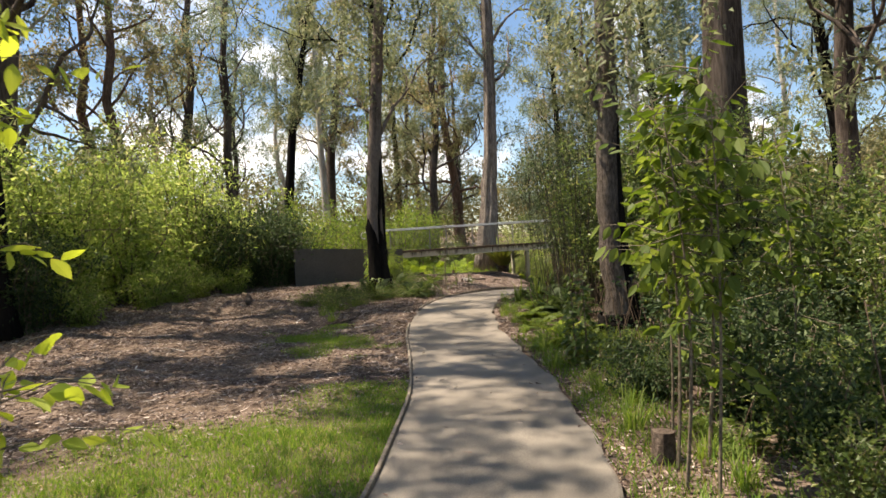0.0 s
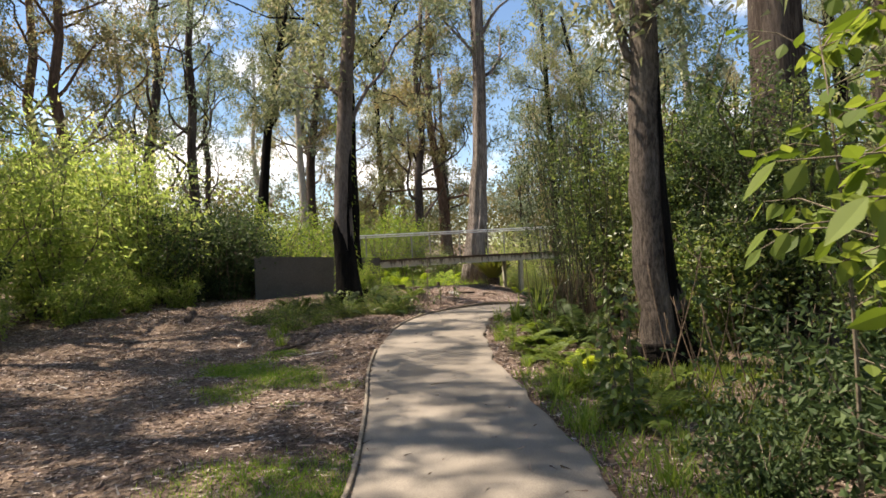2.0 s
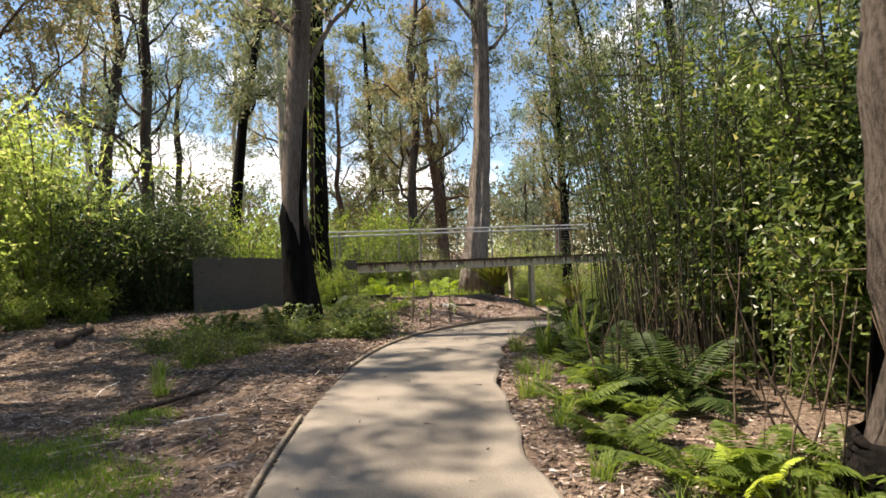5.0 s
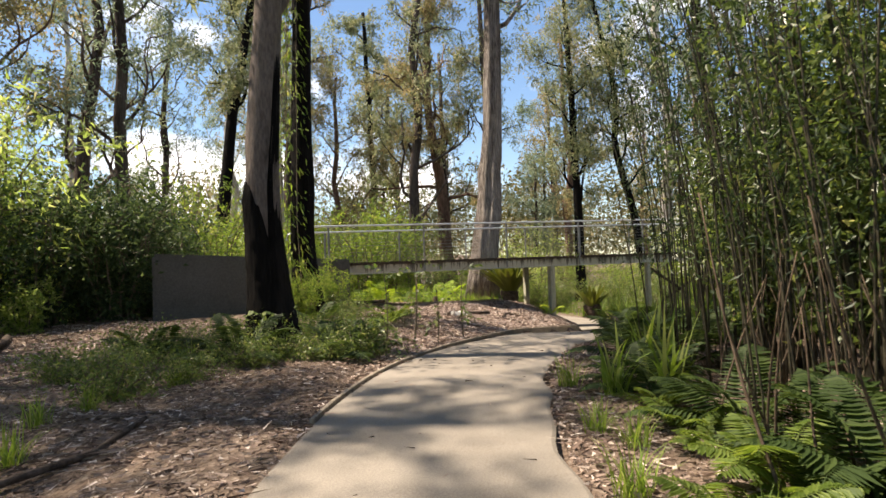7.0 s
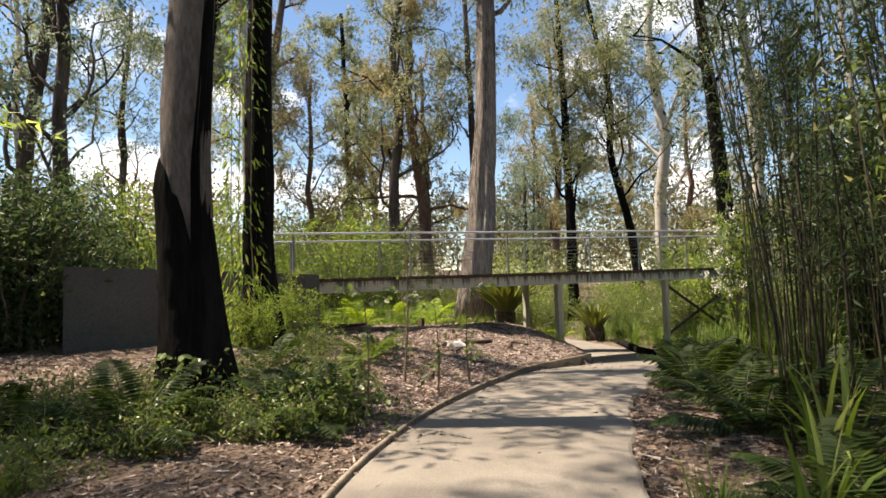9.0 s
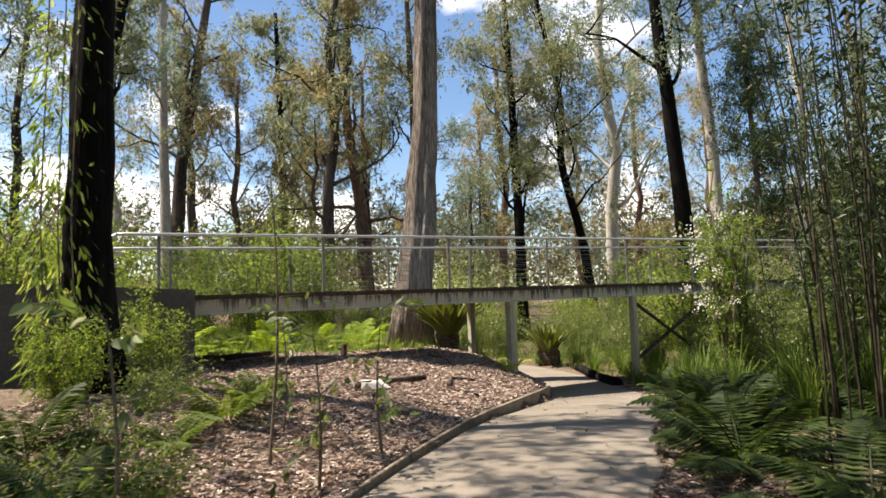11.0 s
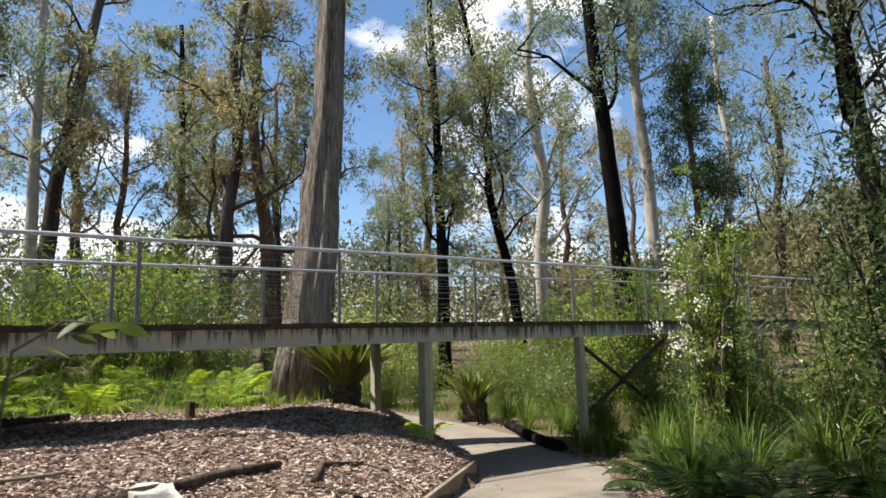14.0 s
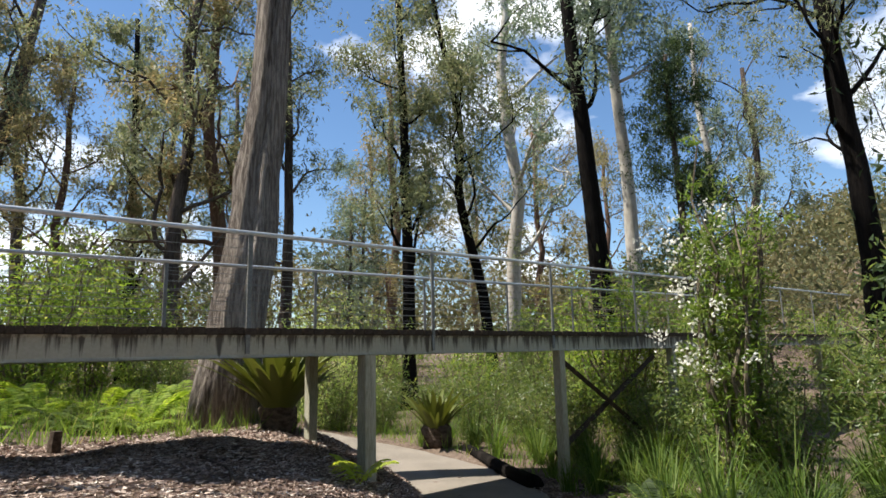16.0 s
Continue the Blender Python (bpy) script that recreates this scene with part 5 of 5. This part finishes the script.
def blades(p, n, rg):
    way = np.column_stack([rg.normal(size=(n, 2)) * 0.45, np.ones(n)])
    return leaves(p - [0, 0, 0.01], way, rg.uniform(0.035, 0.095, n), rg.uniform(0.008, 0.014, n), rg, 0.1, 0.0, True)


def flat_leaves(p, n, rg):
    way = np.column_stack([rg.normal(size=(n, 2)), rg.normal(size=n) * 0.1])
    return leaves(p + np.column_stack([np.zeros((n, 2)), rg.uniform(0.003, 0.014, n)]), way, rg.uniform(0.03, 0.12, n) * np.where(rg.random(n) < 0.04, 2.2, 1), rg.uniform(0.010, 0.026, n), rg, 0.2, 0.0, True)


def chips(p, n, rg):
    way = np.column_stack([rg.normal(size=(n, 2)), rg.normal(size=n) * 0.15])
    return leaves(p + np.column_stack([np.zeros((n, 2)), rg.uniform(0.003, 0.016, n)]), way, rg.uniform(0.025, 0.09, n), rg.uniform(0.011, 0.028, n), rg, 0.2, 0.0, True)


def lawn(x, y, u, v, l, r, q):
    edge = 5.2 + 2.6 * np.clip((-v - 1.4) / 6, 0, 1) + 0.5 * np.sin(x * 1.9) + 0.4 * np.sin(y * 2.7)
    first = u < 8.4 - 1.0 * (l - 0.2) + 0.5 * np.sin(x * 2.1 + y) + 2.4 * (q - 0.6)
    ragged = 0.35 * np.sin(4.1 * x + 1.7 * y) + 0.3 * np.sin(3.3 * y - 2.1 * x)
    patch = (((x + 1.5) / 1.2) ** 2 + ((y - 11.8) / 2.6) ** 2 < 0.75 + ragged - 0.9 * q)
    return (l > 0.06) & (l < 6.8) & (first | patch) & (u > 1.2)


cover("grass", 100000, ((-10, 1), (-2, 14.5), lawn), blades, GRASS, "short bright green lawn grass beside the path", "grass", 201)
cover("verge_grass", 7000, ((-7, 8), (-7, 17), lambda x, y, u, v, l, r, q: (r > 0.0) & (r < 1.6) & (q < np.exp(-((r - 0.5) / 0.6) ** 2)) & (u < 12)), lambda p, n, rg: leaves(p - [0, 0, 0.01], np.column_stack([rg.normal(size=(n, 2)) * 0.5, np.ones(n)]), rg.uniform(0.06, 0.2, n), rg.uniform(0.005, 0.011, n), rg, 0.1), GRASS, "rough green grass along the path's edge", "grass", 202)
cover("leaf_litter", 180000, ((-15, 7), (1, 26), lambda x, y, u, v, l, r, q: (l > 0.0) & (u > 2) & (u < 24) & (q < np.clip((u + 0.9 * (l - 0.2) - 6.6) / 2.6, 0.03, 1))), flat_leaves, DRY_LEAF, "dry brown fallen leaves and bark strips", "leaf litter", 203)
cover("verge_litter", 38000, ((-4, 17), (2, 26), lambda x, y, u, v, l, r, q: (r > -0.12) & (r < 2.4) & (q < 1.25 - r * 0.45) & (u > 3)), flat_leaves, DRY_LEAF, "dry fallen leaves along the undergrowth's edge", "leaf litter", 204)
cover("rough_grass", 9000, ((-2, 8), (2, 13), lambda x, y, u, v, l, r, q: (r > 1.2) & (r < 5) & (u > 8.3) & (u < 12.8) & (q < 0.55 + 0.45 * np.sin(x * 2.3 + 1) * np.sin(y * 1.9))), lambda p, n, rg: leaves(p - [0, 0, 0.01], np.column_stack([rg.normal(size=(n, 2)) * 0.5, np.ones(n)]), rg.uniform(0.06, 0.24, n), rg.uniform(0.006, 0.013, n), rg, 0.1), L_YOUNG, "rough bright grass among the ferns", "grass", 208)
cover("bark_mulch", 115000, ((2, 15), (16, 29), lambda x, y, u, v, l, r, q: (l > 0.1) & (u > 18) & (u < 36) & (x > 3.4)), chips, CHIPS, "brown bark mulch chips on the mound", "bark mulch", 205)
cover("path_litter", 260, ((-4, 17), (2, 27), lambda x, y, u, v, l, r, q: (l < -0.03) & (r < -0.03) & (u > 4)), lambda p, n, rg: flat_leaves(p + [0, 0, 0.122], n, rg), DRY_LEAF, "a few dry leaves on the concrete", "leaf litter", 206)
def far_woods(seed, n, a0, a1, r0, r1, top, size, mat, label, crowns=400):
    """Woods in the distance: many rounded, ragged tree crowns of leaf clumps over the rising ground."""
    rg = np.random.default_rng(seed)
    a, r = np.radians(rg.uniform(a0, a1, crowns)), np.sqrt(rg.uniform(r0 ** 2, r1 ** 2, crowns))
    cx, cy = 6 + r * np.cos(a), 18 + r * np.sin(a)
    tall = top * rg.uniform(0.45, 1.0, crowns)
    wide = tall * rg.uniform(0.22, 0.36, crowns)
    k = rg.integers(0, crowns, n)
    d = ball_dirs(n, rg) * (rg.uniform(0.35, 1.0, n) ** 0.5)[:, None] * (1 + 0.25 * np.sin(9 * rg.random(crowns)[k] + 5 * rg.random(n)))[:, None]
    x, y = cx[k] + d[:, 0] * wide[k], cy[k] + d[:, 1] * wide[k]
    z = terrain(cx, cy)[k] + tall[k] * (0.58 + 0.42 * d[:, 2])
    v, tr = leaves(np.column_stack([x, y, z]), ball_dirs(n, rg), size * rg.uniform(0.5, 1.3, n), size * 0.5 * rg.uniform(0.6, 1.3, n), rg, 0.2, 0.4, True)
    tagged(new("far_woods", mesh_arrays("far_woods", v, tr, mat)), label, "woods", kind="stuff")


far_woods(301, 115000, 12, 165, 46, 84, 14, 0.5, L_HILL, "olive-green wooded distance beyond the bridge", 430)
far_woods(302, 75000, -10, 36, 85, 165, 13, 0.8, L_HILL, "brown-green wooded hillside in the distance", 420)
far_woods(303, 13000, -70, 15, 24, 60, 6, 0.5, L_MID, "green thicket far beside the path", 60)
far_woods(304, 9000, 165, 290, 24, 60, 6, 0.5, L_MID, "green thicket behind the start of the path", 60)
cover("far_grass", 34000, ((-4, 40), (24, 48), lambda x, y, u, v, l, r, q: ((r > 0.4) | ((l > 1.8) & (y > 28)))), lambda p, n, rg: leaves(p - [0, 0, 0.02], np.column_stack([rg.normal(size=(n, 2)) * 0.4, np.ones(n)]), rg.uniform(0.2, 0.6, n), rg.uniform(0.012, 0.028, n), rg, 0.1, 0.0, True), GRASS, "long green grass beyond the bridge", "grass", 207)
